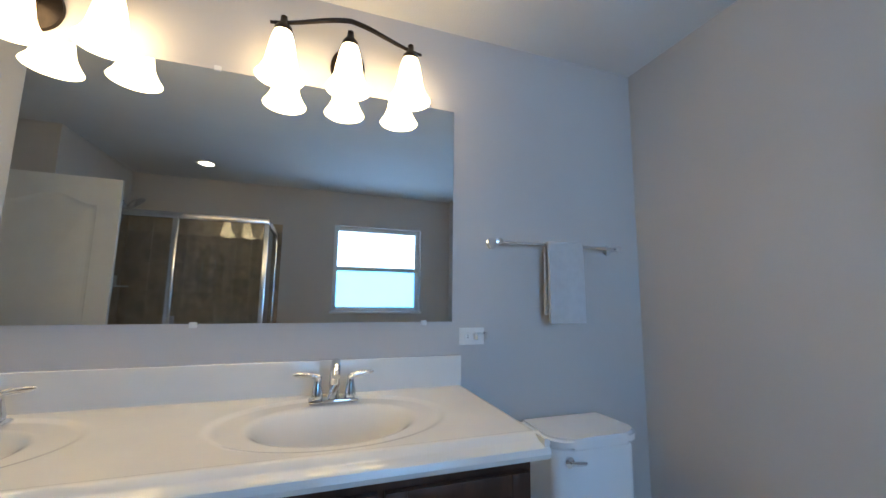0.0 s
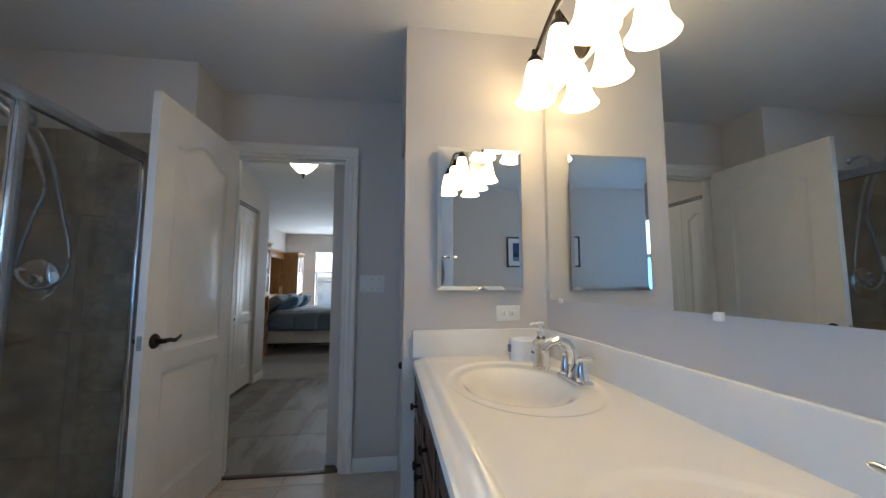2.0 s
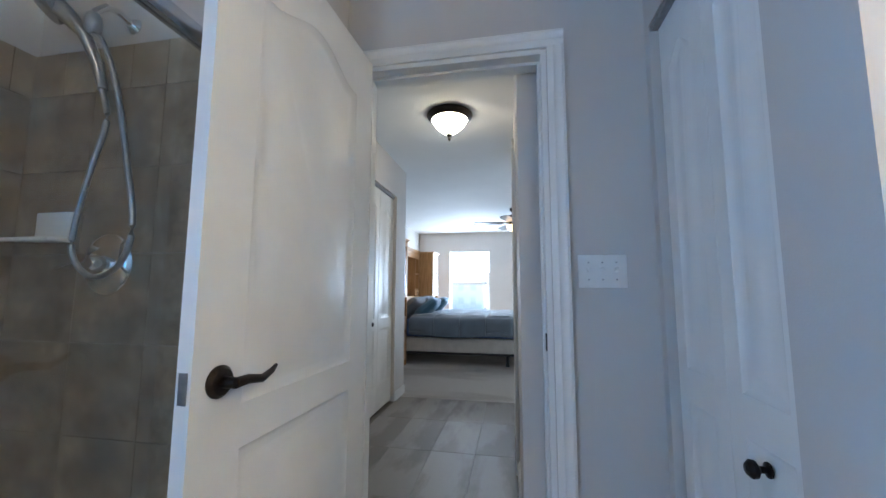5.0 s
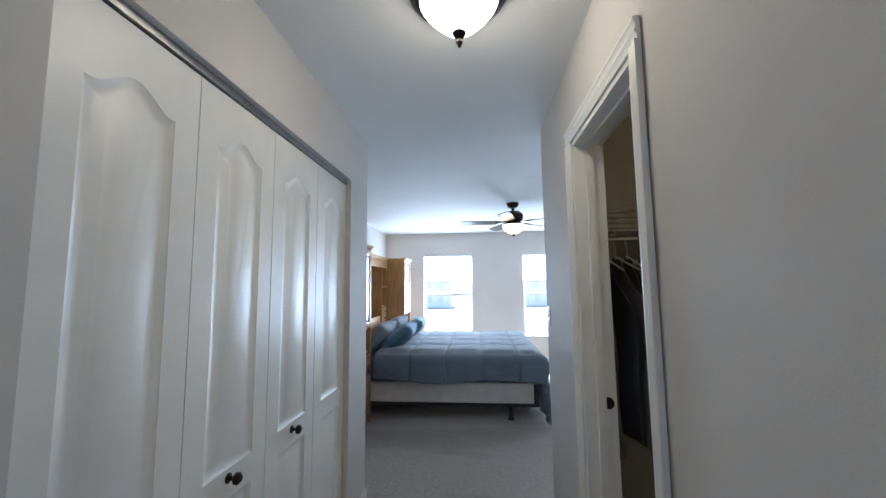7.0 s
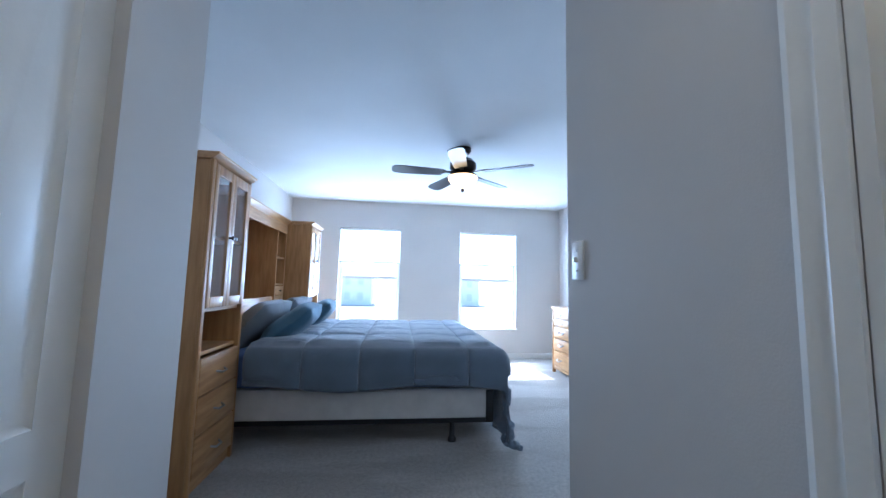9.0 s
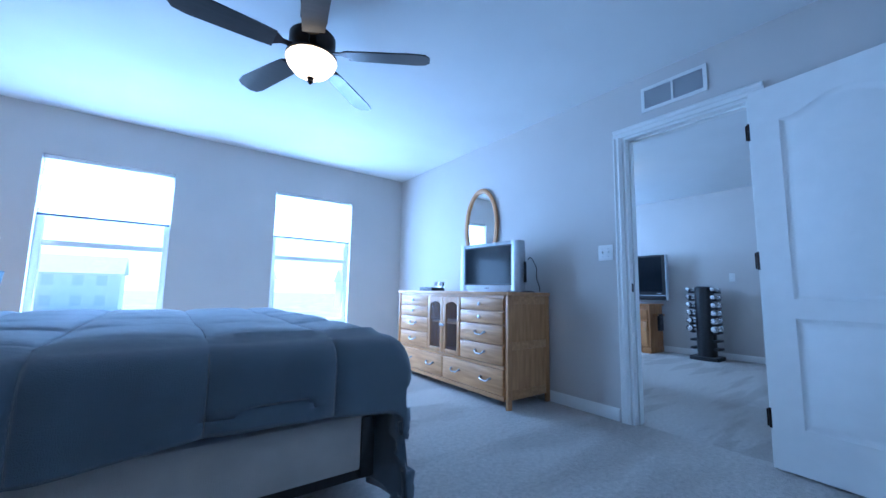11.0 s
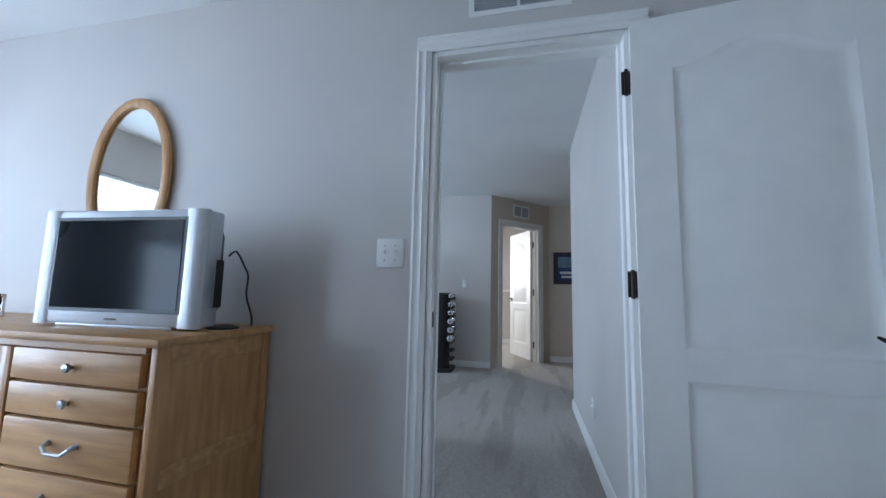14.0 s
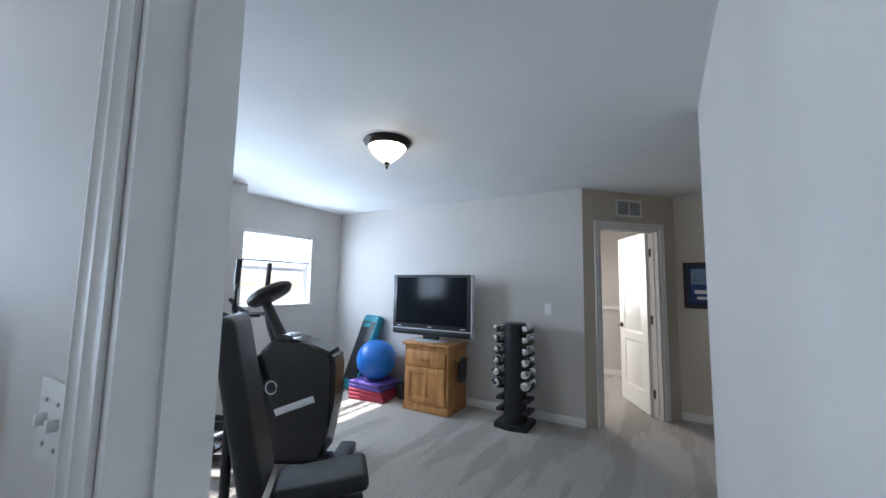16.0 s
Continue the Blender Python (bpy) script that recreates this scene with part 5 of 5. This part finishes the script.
def garment(x, kind, length, turn, thick):
    ob = thing("hanging_shirt", pose(x, 5.14, 1.64, 0, 0, turn), kind + " shirt on a white hanger", "clothing", "clothes on the closet rail")
    rnd = random.Random(int(x * 1000))
    bm = bmesh.new()
    n, k = 14, 12
    loops = []
    for j in range(n + 1):
        v = j / n
        half = (0.05 + 0.19 * min(1, v * 5) + 0.035 * v)
        if 0.12 < v < 0.55:
            half += 0.03
        z = -0.085 - 0.10 * min(1, v * 5) * 0.9 - length * v
        th = thick * (0.4 + 0.9 * min(1, v * 3))
        loop = []
        for i in range(2 * k):
            a = 2 * math.pi * i / (2 * k)
            y = half * math.cos(a)
            xx = th * math.sin(a) + 0.014 * v * math.sin(5 * a + x * 30) + 0.02 * v * noise.noise((y * 6, z * 3, x * 9))
            loop.append(bm.verts.new((xx, y, z + 0.05 * abs(math.cos(a)) * (-1 if v < 0.2 else 0) + rnd.uniform(-0.004, 0.004))))
        loops.append(loop)
    for a, b in zip(loops, loops[1:]):
        for i in range(2 * k):
            bm.faces.new((a[i], a[(i + 1) % (2 * k)], b[(i + 1) % (2 * k)], b[i]))
    bm.faces.new(loops[-1])
    part("shirt_body", bm, CLOTH[kind], ob)
    bm = tube(bmesh.new(), [(0, 0, -0.10), (0, 0.0, -0.03), (0, 0.018, -0.008), (0, 0.006, 0.012), (0, -0.016, 0.004)], 0.0035, 6)
    tube(bm, [(0, -0.19, -0.16), (0, 0, -0.085), (0, 0.19, -0.16)], 0.005, 6)
    part("hanger", bm, WHITE_PLASTIC, ob, "white plastic hanger")


kinds = ["olive grey", "navy", "grey", "olive grey", "denim blue", "rust orange", "cream", "slate", "navy", "black", "bright orange", "navy", "black", "grey", "denim blue", "white", "navy", "rust orange", "grey", "black"]
for i in range(30):
    garment(2.96 + i * 0.062 + random.uniform(-0.01, 0.01), kinds[i % len(kinds)], 0.72 + random.uniform(-0.08, 0.12), random.uniform(-14, 14), 0.024 + random.uniform(0, 0.014))
for x, n, c, w in ((3.02, 4, "white", 0.26), (3.34, 3, "navy", 0.34), (3.76, 2, "slate", 0.36), (4.2, 3, "black", 0.4)):
    for i in range(n):
        ob = thing("folded_linen", at(x, 5.16, 1.699 + 0.03 * i), "folded " + c + " cloth stacked on the wire shelf", "linen", "folded linens")
        bm = bmesh.new()
        box(bm, 0, 0, 0, w + random.uniform(-0.02, 0.02), 0.28, 0.029, r=0.012, seg=3)
        part("fold", bm, CLOTH[c], ob)
for x, y, turn, c in ((3.0, 4.95, 10, "black"), (3.15, 4.97, -6, "slate")):
    ob = thing("shoe", pose(x, y, 0, 0, 0, turn), "dark casual shoe on the closet carpet", "shoe")
    part("sole", boxes((-0.045, -0.14, 0, 0.045, 0.14, 0.025), r=0.012), MATBOARD, ob)
    part("upper", lathe(bmesh.new(), [(0.045, 0.02), (0.046, 0.05), (0.035, 0.085), (0.025, 0.09), (0, 0.06)], 0, 0, 0.003, sy=2.7), CLOTH[c], ob)

# ---- loft ----
PINE = material("knotty pine", (0.50, 0.25, 0.08), 0.42, second=(0.33, 0.14, 0.04), scale=5, stretch=(3, 3, 0.7), bump=0.1)
BRASS = material("antique brass", (0.45, 0.32, 0.14), 0.3, 1.0, vary=0.3, scale=30)


def pine_stand():
    ob = thing("pine_cabinet", at(8.29, 8.58, 0), "knotty pine cabinet with drawer and panelled door", "cabinet")
    w, d, h = 0.59, 0.44, 0.75
    part("body", boxes((0.015, 0.01, 0.06, d, w - 0.01, h - 0.03)), PINE, ob)
    part("plinth", boxes((0, 0, 0, d, w, 0.08), r=0.006), PINE, ob)
    part("top", boxes((-0.02, -0.02, h - 0.03, d + 0.01, w + 0.02, h), r=0.008), PINE, ob)
    dr = part("drawer", boxes((-0.004, 0.04, 0.50, 0.016, w - 0.04, 0.66), r=0.005), PINE, ob)
    part("pull", tube(bmesh.new(), arc((-0.012, w / 2, 0.585), 0.04, 180, 360, "yz"), 0.006, 8), BRASS, dr, "brass bail pull")
    bm = boxes((-0.004, 0.04, 0.10, 0.016, 0.10, 0.48), (-0.004, w - 0.10, 0.10, 0.016, w - 0.04, 0.48), (-0.004, 0.10, 0.10, 0.016, w - 0.10, 0.16), (-0.004, 0.10, 0.42, 0.016, w - 0.10, 0.48), (-0.004, w / 2 - 0.025, 0.16, 0.016, w / 2 + 0.025, 0.42), r=0.003)
    do = part("cabinet_door", bm, PINE, ob)
    part("door_panel", boxes((0.006, 0.10, 0.16, 0.014, w - 0.10, 0.42)), PINE, do)
    part("knob", lathe(bmesh.new(), [(0.006, 0), (0.006, -0.012), (0.014, -0.018), (0, -0.026)], -0.004, 0.07, 0.36, "x", 12), BRASS, do)
    tw = thing("towel_holder", at(8.50, 8.575, 0.58), "wooden towel rail with a black cloth", "towel rail")
    part("rail", tube(bmesh.new(), [(-0.10, -0.05, 0), (0.14, -0.05, 0)], 0.012, 10), PINE, tw)
    for x in (-0.09, 0.13):
        part("rail_bracket", boxes((x - 0.012, -0.06, -0.015, x + 0.012, 0.012, 0.015), r=0.003), PINE, tw)
    part("cloth", boxes((-0.06, -0.068, -0.24, 0.08, -0.034, 0.016), r=0.010), CLOTH["black"], tw)


pine_stand()


def flat_tv():
    ob = thing("flat_television", at(8.47, 8.92, 0.75), "black flat-screen television with silver edge on its stand", "television")
    part("stand_foot", lathe(bmesh.new(), [(0.17, 0), (0.17, 0.008), (0.10, 0.02), (0, 0.02)], sx=0.7, sy=1.3), SILVER, ob)
    part("stand_neck", boxes((-0.02, -0.10, 0.015, 0.03, 0.10, 0.09), r=0.006), BLACK, ob)
    bm = bmesh.new()
    box(bm, -0.04, -0.53, 0.06, 0.06, 0.53, 0.765, r=0.012)
    part("housing", bm, BLACK, ob)
    part("screen", boxes((-0.0425, -0.48, 0.19, -0.0405, 0.48, 0.735)), SCREEN, ob)
    part("speaker_bar", boxes((-0.046, -0.525, 0.075, -0.0405, 0.525, 0.125), r=0.002), BLACK, ob)
    part("silver_strip", boxes((-0.047, -0.53, 0.128, -0.041, 0.53, 0.138)), SILVER, ob)
    for s in (-1, 1):
        part("silver_edge", boxes((-0.038, s * 0.535 - 0.005, 0.07, 0.04, s * 0.535 + 0.005, 0.76)), SILVER, ob)
    for y in (-0.43, 0.0, 0.43):
        part("badge", boxes((-0.0415, y - 0.03, 0.155, -0.0402, y + 0.03, 0.166)), SILVER, ob)


flat_tv()


def dumbbell_rack():
    ob = thing("dumbbell_rack", at(8.50, 7.91, 0), "black tower rack for chrome dumbbells", "weight rack")
    bm = bmesh.new()
    prism(bm, [(-0.16, -0.17), (0.14, -0.17), (0.17, 0), (0.14, 0.17), (-0.16, 0.17), (-0.20, 0)], "z", 0, 0.05)
    part("base", bm, BLACK, ob)
    bm = lathe(bmesh.new(), [(0.115, 0.05), (0.115, 1.0), (0.10, 1.02), (0, 1.02)], n=24, sx=1.25)
    part("column", bm, BLACK, ob)
    for j in range(8):
        z = 0.16 + 0.112 * j
        for s in (-1, 1):
            part("cradle", boxes((-0.10, s * 0.14 - 0.035, z - 0.02, 0.10, s * 0.14 + 0.035, z + 0.012), r=0.006), BLACK, ob)
    rad = [0.046, 0.042, 0.039, 0.036, 0.033, 0.029]
    for j in range(6):
        z = 0.16 + 0.112 * (j + 2) + 0.012 + rad[j] * 0.8
        for s in (-1, 1):
            d = thing("dumbbell", at(8.47, 7.91 + s * 0.15, z), "chrome dumbbell resting in the rack", "dumbbell", "rack dumbbells")
            r = rad[j]
            for e in (-1, 1):
                part("weight", lathe(bmesh.new(), [(0, -0.16), (r * 0.4, -0.16), (r * 0.45, -0.150), (r * 0.85, -0.148), (r, -0.138), (r, -0.09), (r * 0.8, -0.08), (0, -0.08)] if e < 0 else
                     [(0, 0.08), (r * 0.8, 0.08), (r, 0.09), (r, 0.138), (r * 0.85, 0.148), (0, 0.15)], 0, 0, 0, "x", 20), CHROME, d)
            part("grip", lathe(bmesh.new(), [(0.014, -0.08), (0.016, 0), (0.014, 0.08)], 0, 0, 0, "x", 12), CHROME, d)


dumbbell_rack()
BALL_BLUE = material("blue rubber", (0.015, 0.16, 0.55), 0.35, vary=0.15, scale=8, bump=0.1, bump_scale=80)
MAT_RED = material("red foam mat", (0.36, 0.03, 0.06), 0.7, vary=0.2, scale=10)
MAT_PURPLE = material("purple foam mat", (0.10, 0.06, 0.30), 0.7, vary=0.2, scale=10)
STEP_TEAL = material("teal plastic", (0.01, 0.22, 0.28), 0.5, vary=0.2, scale=10)
for i in range(5):
    ob = thing("folded_mat", pose(8.47, 9.72, 0.042 * i, 0, 0, 8 - 3 * i), ("purple" if i > 2 else "red") + " folded exercise mat in a stack", "exercise mat", "stacked mats")
    bm = bmesh.new()
    box(bm, -0.22, -0.25, 0, 0.22, 0.25, 0.041, r=0.012, seg=3)
    part("mat_fold", bm, MAT_PURPLE if i > 2 else MAT_RED, ob)
ob = thing("exercise_ball", at(8.47, 9.72, 0.207), "blue inflated exercise ball on the mats", "exercise ball")
part("ball_skin", lathe(bmesh.new(), [(0.245 * math.sin(math.pi * i / 24) + (0.002 if 6 < i < 18 and i % 2 else 0), 0.243 - 0.245 * math.cos(math.pi * i / 24)) for i in range(25)], n=40), BALL_BLUE, ob)
ob = thing("step_platform", pose(8.44, 10.18, 0, 0, 20, -20), "black and teal aerobic step leaning in the corner", "step platform")
bm = bmesh.new()
box(bm, -0.02, -0.20, 0.03, 0.08, 0.20, 1.03, r=0.03, seg=3)
part("step_base", bm, STEP_TEAL, ob, "teal step underside")
part("step_tread", boxes((-0.03, -0.165, 0.08, -0.018, 0.165, 0.93), r=0.004), BLACK, ob)
for z in (0.12, 0.88):
    part("grip_pad", boxes((-0.034, -0.09, z - 0.03, -0.029, 0.09, z + 0.03), r=0.002), STEP_TEAL, ob)
ob = thing("gym_bag", at(8.62, 9.36, 0), "small dark grey bag beside the mats", "bag")
bm = bmesh.new()
box(bm, -0.10, -0.09, 0, 0.10, 0.09, 0.22, r=0.05, seg=4)
part("bag_body", bm, CLOTH["black"], ob)
part("strap", tube(bmesh.new(), arc((0, 0, 0.19), 0.07, 0, 180, "yz"), 0.008, 8), CLOTH["slate"], ob)

VINYL_BLACK = material("black padded vinyl", (0.012, 0.013, 0.016), 0.38, vary=0.3, scale=12, bump=0.25, bump_scale=120)


def elliptical():
    """Local x ahead toward the console, y across."""
    ob = thing("elliptical_trainer", at(6.75, 9.05, 0, -60), "black elliptical trainer with console and swing arms", "exercise machine")
    bm = bmesh.new()
    prism(bm, [(-0.42, 0.10), (0.24, 0.10), (0.27, 0.26), (0.315, 0.50), (0.315, 0.80), (0.29, 0.87), (0.10, 0.94), (-0.06, 0.985), (-0.16, 0.975), (-0.36, 0.76), (-0.50, 0.62), (-0.52, 0.40)], "y", -0.15, 0.15)
    bmesh.ops.bevel(bm, geom=[e for e in bm.edges], offset=0.03, segments=3, affect="EDGES")
    part("flywheel_cover", bm, GLOSS_BLACK, ob, "glossy black moulded drive cover")
    bm = bmesh.new()
    prism(bm, [(-0.36, 0.775), (-0.14, 0.99), (-0.08, 1.0), (-0.02, 0.975), (-0.10, 0.93), (-0.33, 0.72)], "y", -0.11, 0.11)
    bmesh.ops.bevel(bm, geom=[e for e in bm.edges], offset=0.012, segments=2, affect="EDGES")
    part("top_tray", bm, BLACK, ob)
    for s in (-1, 1):
        b = part("badge", lathe(bmesh.new(), [(0, 0), (0.062, 0), (0.060, s * 0.008), (0.050, s * 0.010), (0, s * 0.008)], -0.145, s * 0.150, 0.62, "y", 28), BLACK, ob)
        part("emblem", tube(bmesh.new(), [(-0.145 + 0.040 * math.cos(a * math.pi / 10), s * 0.161, 0.62 + 0.046 * math.sin(a * math.pi / 10)) for a in range(20)], 0.005, 6), SILVER, b)
        bm = boxes((-0.15, s * 0.152 - 0.003, -0.025, 0.15, s * 0.152 + 0.003, 0.025), r=0.002)
        bmesh.ops.transform(bm, matrix=pose(0.03, 0, 0.49, 0, -20, 0), verts=bm.verts)
        part("nameplate", bm, SILVER, ob)
        part("swing_arm", tube(bmesh.new(), [(-0.20, s * 0.21, 0.62), (-0.27, s * 0.22, 0.78), (-0.37, s * 0.23, 1.02), (-0.415, s * 0.24, 1.20), (-0.41, s * 0.24, 1.38), (-0.40, s * 0.24, 1.56)], [0.022, 0.022, 0.021, 0.020, 0.021, 0.021], 12), BLACK, ob)
        part("side_handle", tube(bmesh.new(), [(-0.30, s * 0.08, 1.14), (-0.50, s * 0.15, 1.13), (-0.62, s * 0.16, 1.18), (-0.68, s * 0.16, 1.25)], 0.017, 10), BLACK, ob)
        p = part("pedal_rail", tube(bmesh.new(), [(-0.30, s * 0.20, 0.36), (-0.75, s * 0.20, 0.18), (-1.15, s * 0.20, 0.12)], 0.025, 10), PEWTER, ob)
        bm = boxes((-0.86, s * 0.20 - 0.085, 0.20, -0.46, s * 0.20 + 0.085, 0.225), (-0.86, s * 0.20 - 0.085, 0.225, -0.46, s * 0.20 - 0.075, 0.27), (-0.86, s * 0.20 + 0.075, 0.225, -0.46, s * 0.20 + 0.085, 0.27), r=0.004)
        part("pedal", bm, BLACK, p)
        part("foot_bar", boxes((0.27 if s > 0 else -1.25, -0.30, 0.0, 0.40 if s > 0 else -1.15, 0.30, 0.08), r=0.02), BLACK, ob)
    part("frame_rail", boxes((-1.16, -0.05, 0.03, 0.28, 0.05, 0.098), r=0.01), BLACK, ob)
    part("console_mast", tube(bmesh.new(), [(-0.15, 0, 0.95), (-0.22, 0, 1.08), (-0.29, 0, 1.22)], [0.048, 0.042, 0.038], 14), BLACK, ob)
    bm = lathe(bmesh.new(), [(0, 0.04), (0.14, 0.04), (0.17, 0.02), (0.175, -0.005), (0.15, -0.035), (0.06, -0.055), (0, -0.055)], n=28, sy=1.15)
    tilt = pose(-0.27, 0, 1.30, 0, -32, 0)
    bmesh.ops.transform(bm, matrix=tilt, verts=bm.verts)
    con = part("console", bm, BLACK, ob)
    bm = boxes((-0.09, -0.11, 0.0405, 0.09, 0.11, 0.044))
    bmesh.ops.transform(bm, matrix=tilt, verts=bm.verts)
    part("display", bm, SCREEN, con)


GLOSS_BLACK = material("glossy black moulding", (0.012, 0.012, 0.014), 0.22, vary=0.3, scale=10)
elliptical()


def bench():
    ob = thing("weight_bench", at(5.88, 8.13, 0, -45), "black padded adjustable weight bench with upright back", "weight bench")
    bm = bmesh.new()
    box(bm, -0.42, -0.13, -0.04, 0.0, 0.13, 0.04, r=0.03, seg=3)
    bmesh.ops.transform(bm, matrix=pose(0.0, 0, 0.46, 0, 6, 180), verts=bm.verts)
    part("seat_pad", bm, VINYL_BLACK, ob)
    bm = bmesh.new()
    box(bm, -0.05, -0.17, 0.0, 0.05, 0.17, 0.79, r=0.045, seg=5)
    bmesh.ops.transform(bm, matrix=pose(-0.06, 0, 0.47, 0, -12, 0), verts=bm.verts)
    part("back_pad", bm, VINYL_BLACK, ob)
    bm = boxes((-0.062, -0.07, 0.10, -0.051, 0.07, 0.50), r=0.004)
    bmesh.ops.transform(bm, matrix=pose(-0.06, 0, 0.47, 0, -12, 0), verts=bm.verts)
    plate_ob = part("back_plate", bm, BLACK, ob)
    for z in (0.14, 0.30, 0.46):
        bm = lathe(bmesh.new(), [(0.008, 0), (0.008, -0.005), (0, -0.006)], -0.062, 0.04, z, "x", 10)
        bmesh.ops.transform(bm, matrix=pose(-0.06, 0, 0.47, 0, -12, 0), verts=bm.verts)
        part("bolt", bm, PEWTER, plate_ob)
    part("spine", boxes((-0.22, -0.03, 0.34, 0.40, 0.03, 0.40), r=0.008), BLACK, ob)
    part("post", boxes((0.28, -0.03, 0.03, 0.34, 0.03, 0.38), r=0.006), BLACK, ob)
    part("post", tube(bmesh.new(), [(-0.16, 0, 0.36), (-0.28, 0, 0.04)], 0.03, 10), BLACK, ob)
    part("back_brace", tube(bmesh.new(), [(-0.20, 0, 0.36), (-0.20, 0, 0.90)], 0.022, 10), BLACK, ob)
    for x in (-0.30, 0.30):
        part("foot_bar", boxes((x - 0.03, -0.24, 0, x + 0.03, 0.24, 0.05), r=0.01), BLACK, ob)


bench()
structure("chair_rail", boxes((11.47, 5.2, 1.05, 11.5, 9.3, 1.10), (8.92, 9.27, 1.05, 11.47, 9.3, 1.10)), TRIM, "white rail along the far room wall")


# ---- houses beyond the windows ----
# Outdoor glare put into the colours: roof and panes paled, siding lifted.
SIDING = material("pale grey siding", (0.90, 0.90, 0.89), 0.8, vary=0.05, scale=1)
ROOF = material("glare-paled roof shingle", (0.66, 0.65, 0.64), 0.9, vary=0.1, scale=2)
GLARE_PANE = material("glare-paled window pane", (0.78, 0.80, 0.82), 0.3)


def house(x, y, turn):
    ob = thing("house", at(x, y, -3.0, turn), "pale sided two-storey house across the street", "house", "houses outside")
    part("wall", boxes((-6, -4, 0, 6, 4, 5.6)), SIDING, ob)
    bm = bmesh.new()
    prism(bm, [(-4.5, 5.5), (4.5, 5.5), (0, 8.2)], "x", -6.4, 6.4)
    part("roof", bm, ROOF, ob)
    for wx in (-4, -1.5, 1.5, 4):
        for z in (1.0, 3.8):
            wn = part("window", boxes((wx - 0.6, -4.06, z - 0.05, wx + 0.6, -4.0, z + 1.45)), WHITE_PLASTIC, ob)
            part("pane", boxes((wx - 0.5, -4.09, z + 0.05, wx + 0.5, -4.06, z + 1.35)), GLARE_PANE, wn)


house(-9, 82, 0)
house(13, 86, 0)
house(38, 82, -8)
house(-45, 4, 90)


# ---- laid tiles, last ----
def tile_mesh(name, w, h, t, mat, axis):
    bm = bmesh.new()
    b = 0.0012
    lo = [(0, 0), (w, 0), (w, h), (0, h)]
    hi = [(b, b), (w - b, b), (w - b, h - b), (b, h - b)]

    def place(u, v, d):
        return {"z": (u, v, d), "x": (d, u, v), "y": (u, -d, v)}[axis]
    rows = [[bm.verts.new(place(u, v, d)) for u, v in q] for q, d in ((lo, 0), (lo, t - b), (hi, t))]
    for p, q in zip(rows, rows[1:]):
        for e in range(4):
            bm.faces.new((p[e], p[(e + 1) % 4], q[(e + 1) % 4], q[e]))
    bm.faces.new(rows[-1])
    bmesh.ops.recalc_face_normals(bm, faces=bm.faces)
    me = bpy.data.meshes.new(name)
    bm.to_mesh(me)
    bm.free()
    me.materials.append(mat)
    return me


def lay(field, axis, base, u0, u1, v0, v1, tw, th, mat, stagger=0.0, gap=0.002, t=0.012):
    cache = {}
    j, v = 0, v0
    while v < v1 - 0.02:
        b = min(v + th, v1)
        u = u0 - (stagger * (j % 3)) * tw
        while u < u1 - 0.015:
            a, e = max(u, u0), min(u + tw, u1)
            if e - a > 0.015:
                key = (round(e - a, 3), round(b - v, 3))
                if key not in cache:
                    cache[key] = tile_mesh("tile", e - a - gap, b - v - gap, t, mat, axis)
                ob = new("tile", cache[key])
                ob.location = {"z": (a, v, base), "x": (base, a, v), "y": (a, base, v)}[axis]
                ob.parent = field
            u += tw
        v += th
        j += 1


field = structure("floor_hall", boxes((1.60, 3.12, -0.03, 2.87, 5.56, -0.012)), GROUT, "veined stone-look tile floor of the hall")
lay(field, "z", -0.012, 1.60, 2.81, 3.12, 5.56, 0.305, 0.61, VINYL, 0.0)
field = structure("floor_bath", boxes((0.98, -0.675, -0.03, 3.955, 3.12, -0.012)), GROUT, "beige tile floor of the bathroom")
lay(field, "z", -0.012, 1.93, 3.955, -0.675, 3.12, 0.33, 0.33, BATH_TILE)
structure("threshold", boxes((2.19, 3.07, -0.01, 2.905, 3.12, 0.006), r=0.003), DARKWOOD, "dark threshold strip under the door")
field = structure("wall_shower_tile_west", boxes((0.978, 1.30, 0.03, 0.983, 2.73, 2.0)), SHOWER_GROUT, "taupe tiled shower wall")
lay(field, "x", 0.983, 1.30, 2.72, 0.035, 1.83, 0.30, 0.30, SHOWER_TILE, gap=0.0012)
lay(field, "x", 0.983, 1.30, 2.72, 1.83, 2.0, 0.15, 0.17, BORDER_TILE, gap=0.0012)
field = structure("wall_shower_tile_north", boxes((0.985, 2.725, 0.03, 2.10, 2.731, 2.0)), SHOWER_GROUT, "taupe tiled shower wall")
lay(field, "y", 2.725, 0.996, 1.95, 0.035, 1.83, 0.30, 0.30, SHOWER_TILE, gap=0.0012)
lay(field, "y", 2.725, 0.996, 1.95, 1.83, 2.0, 0.15, 0.17, BORDER_TILE, gap=0.0012)
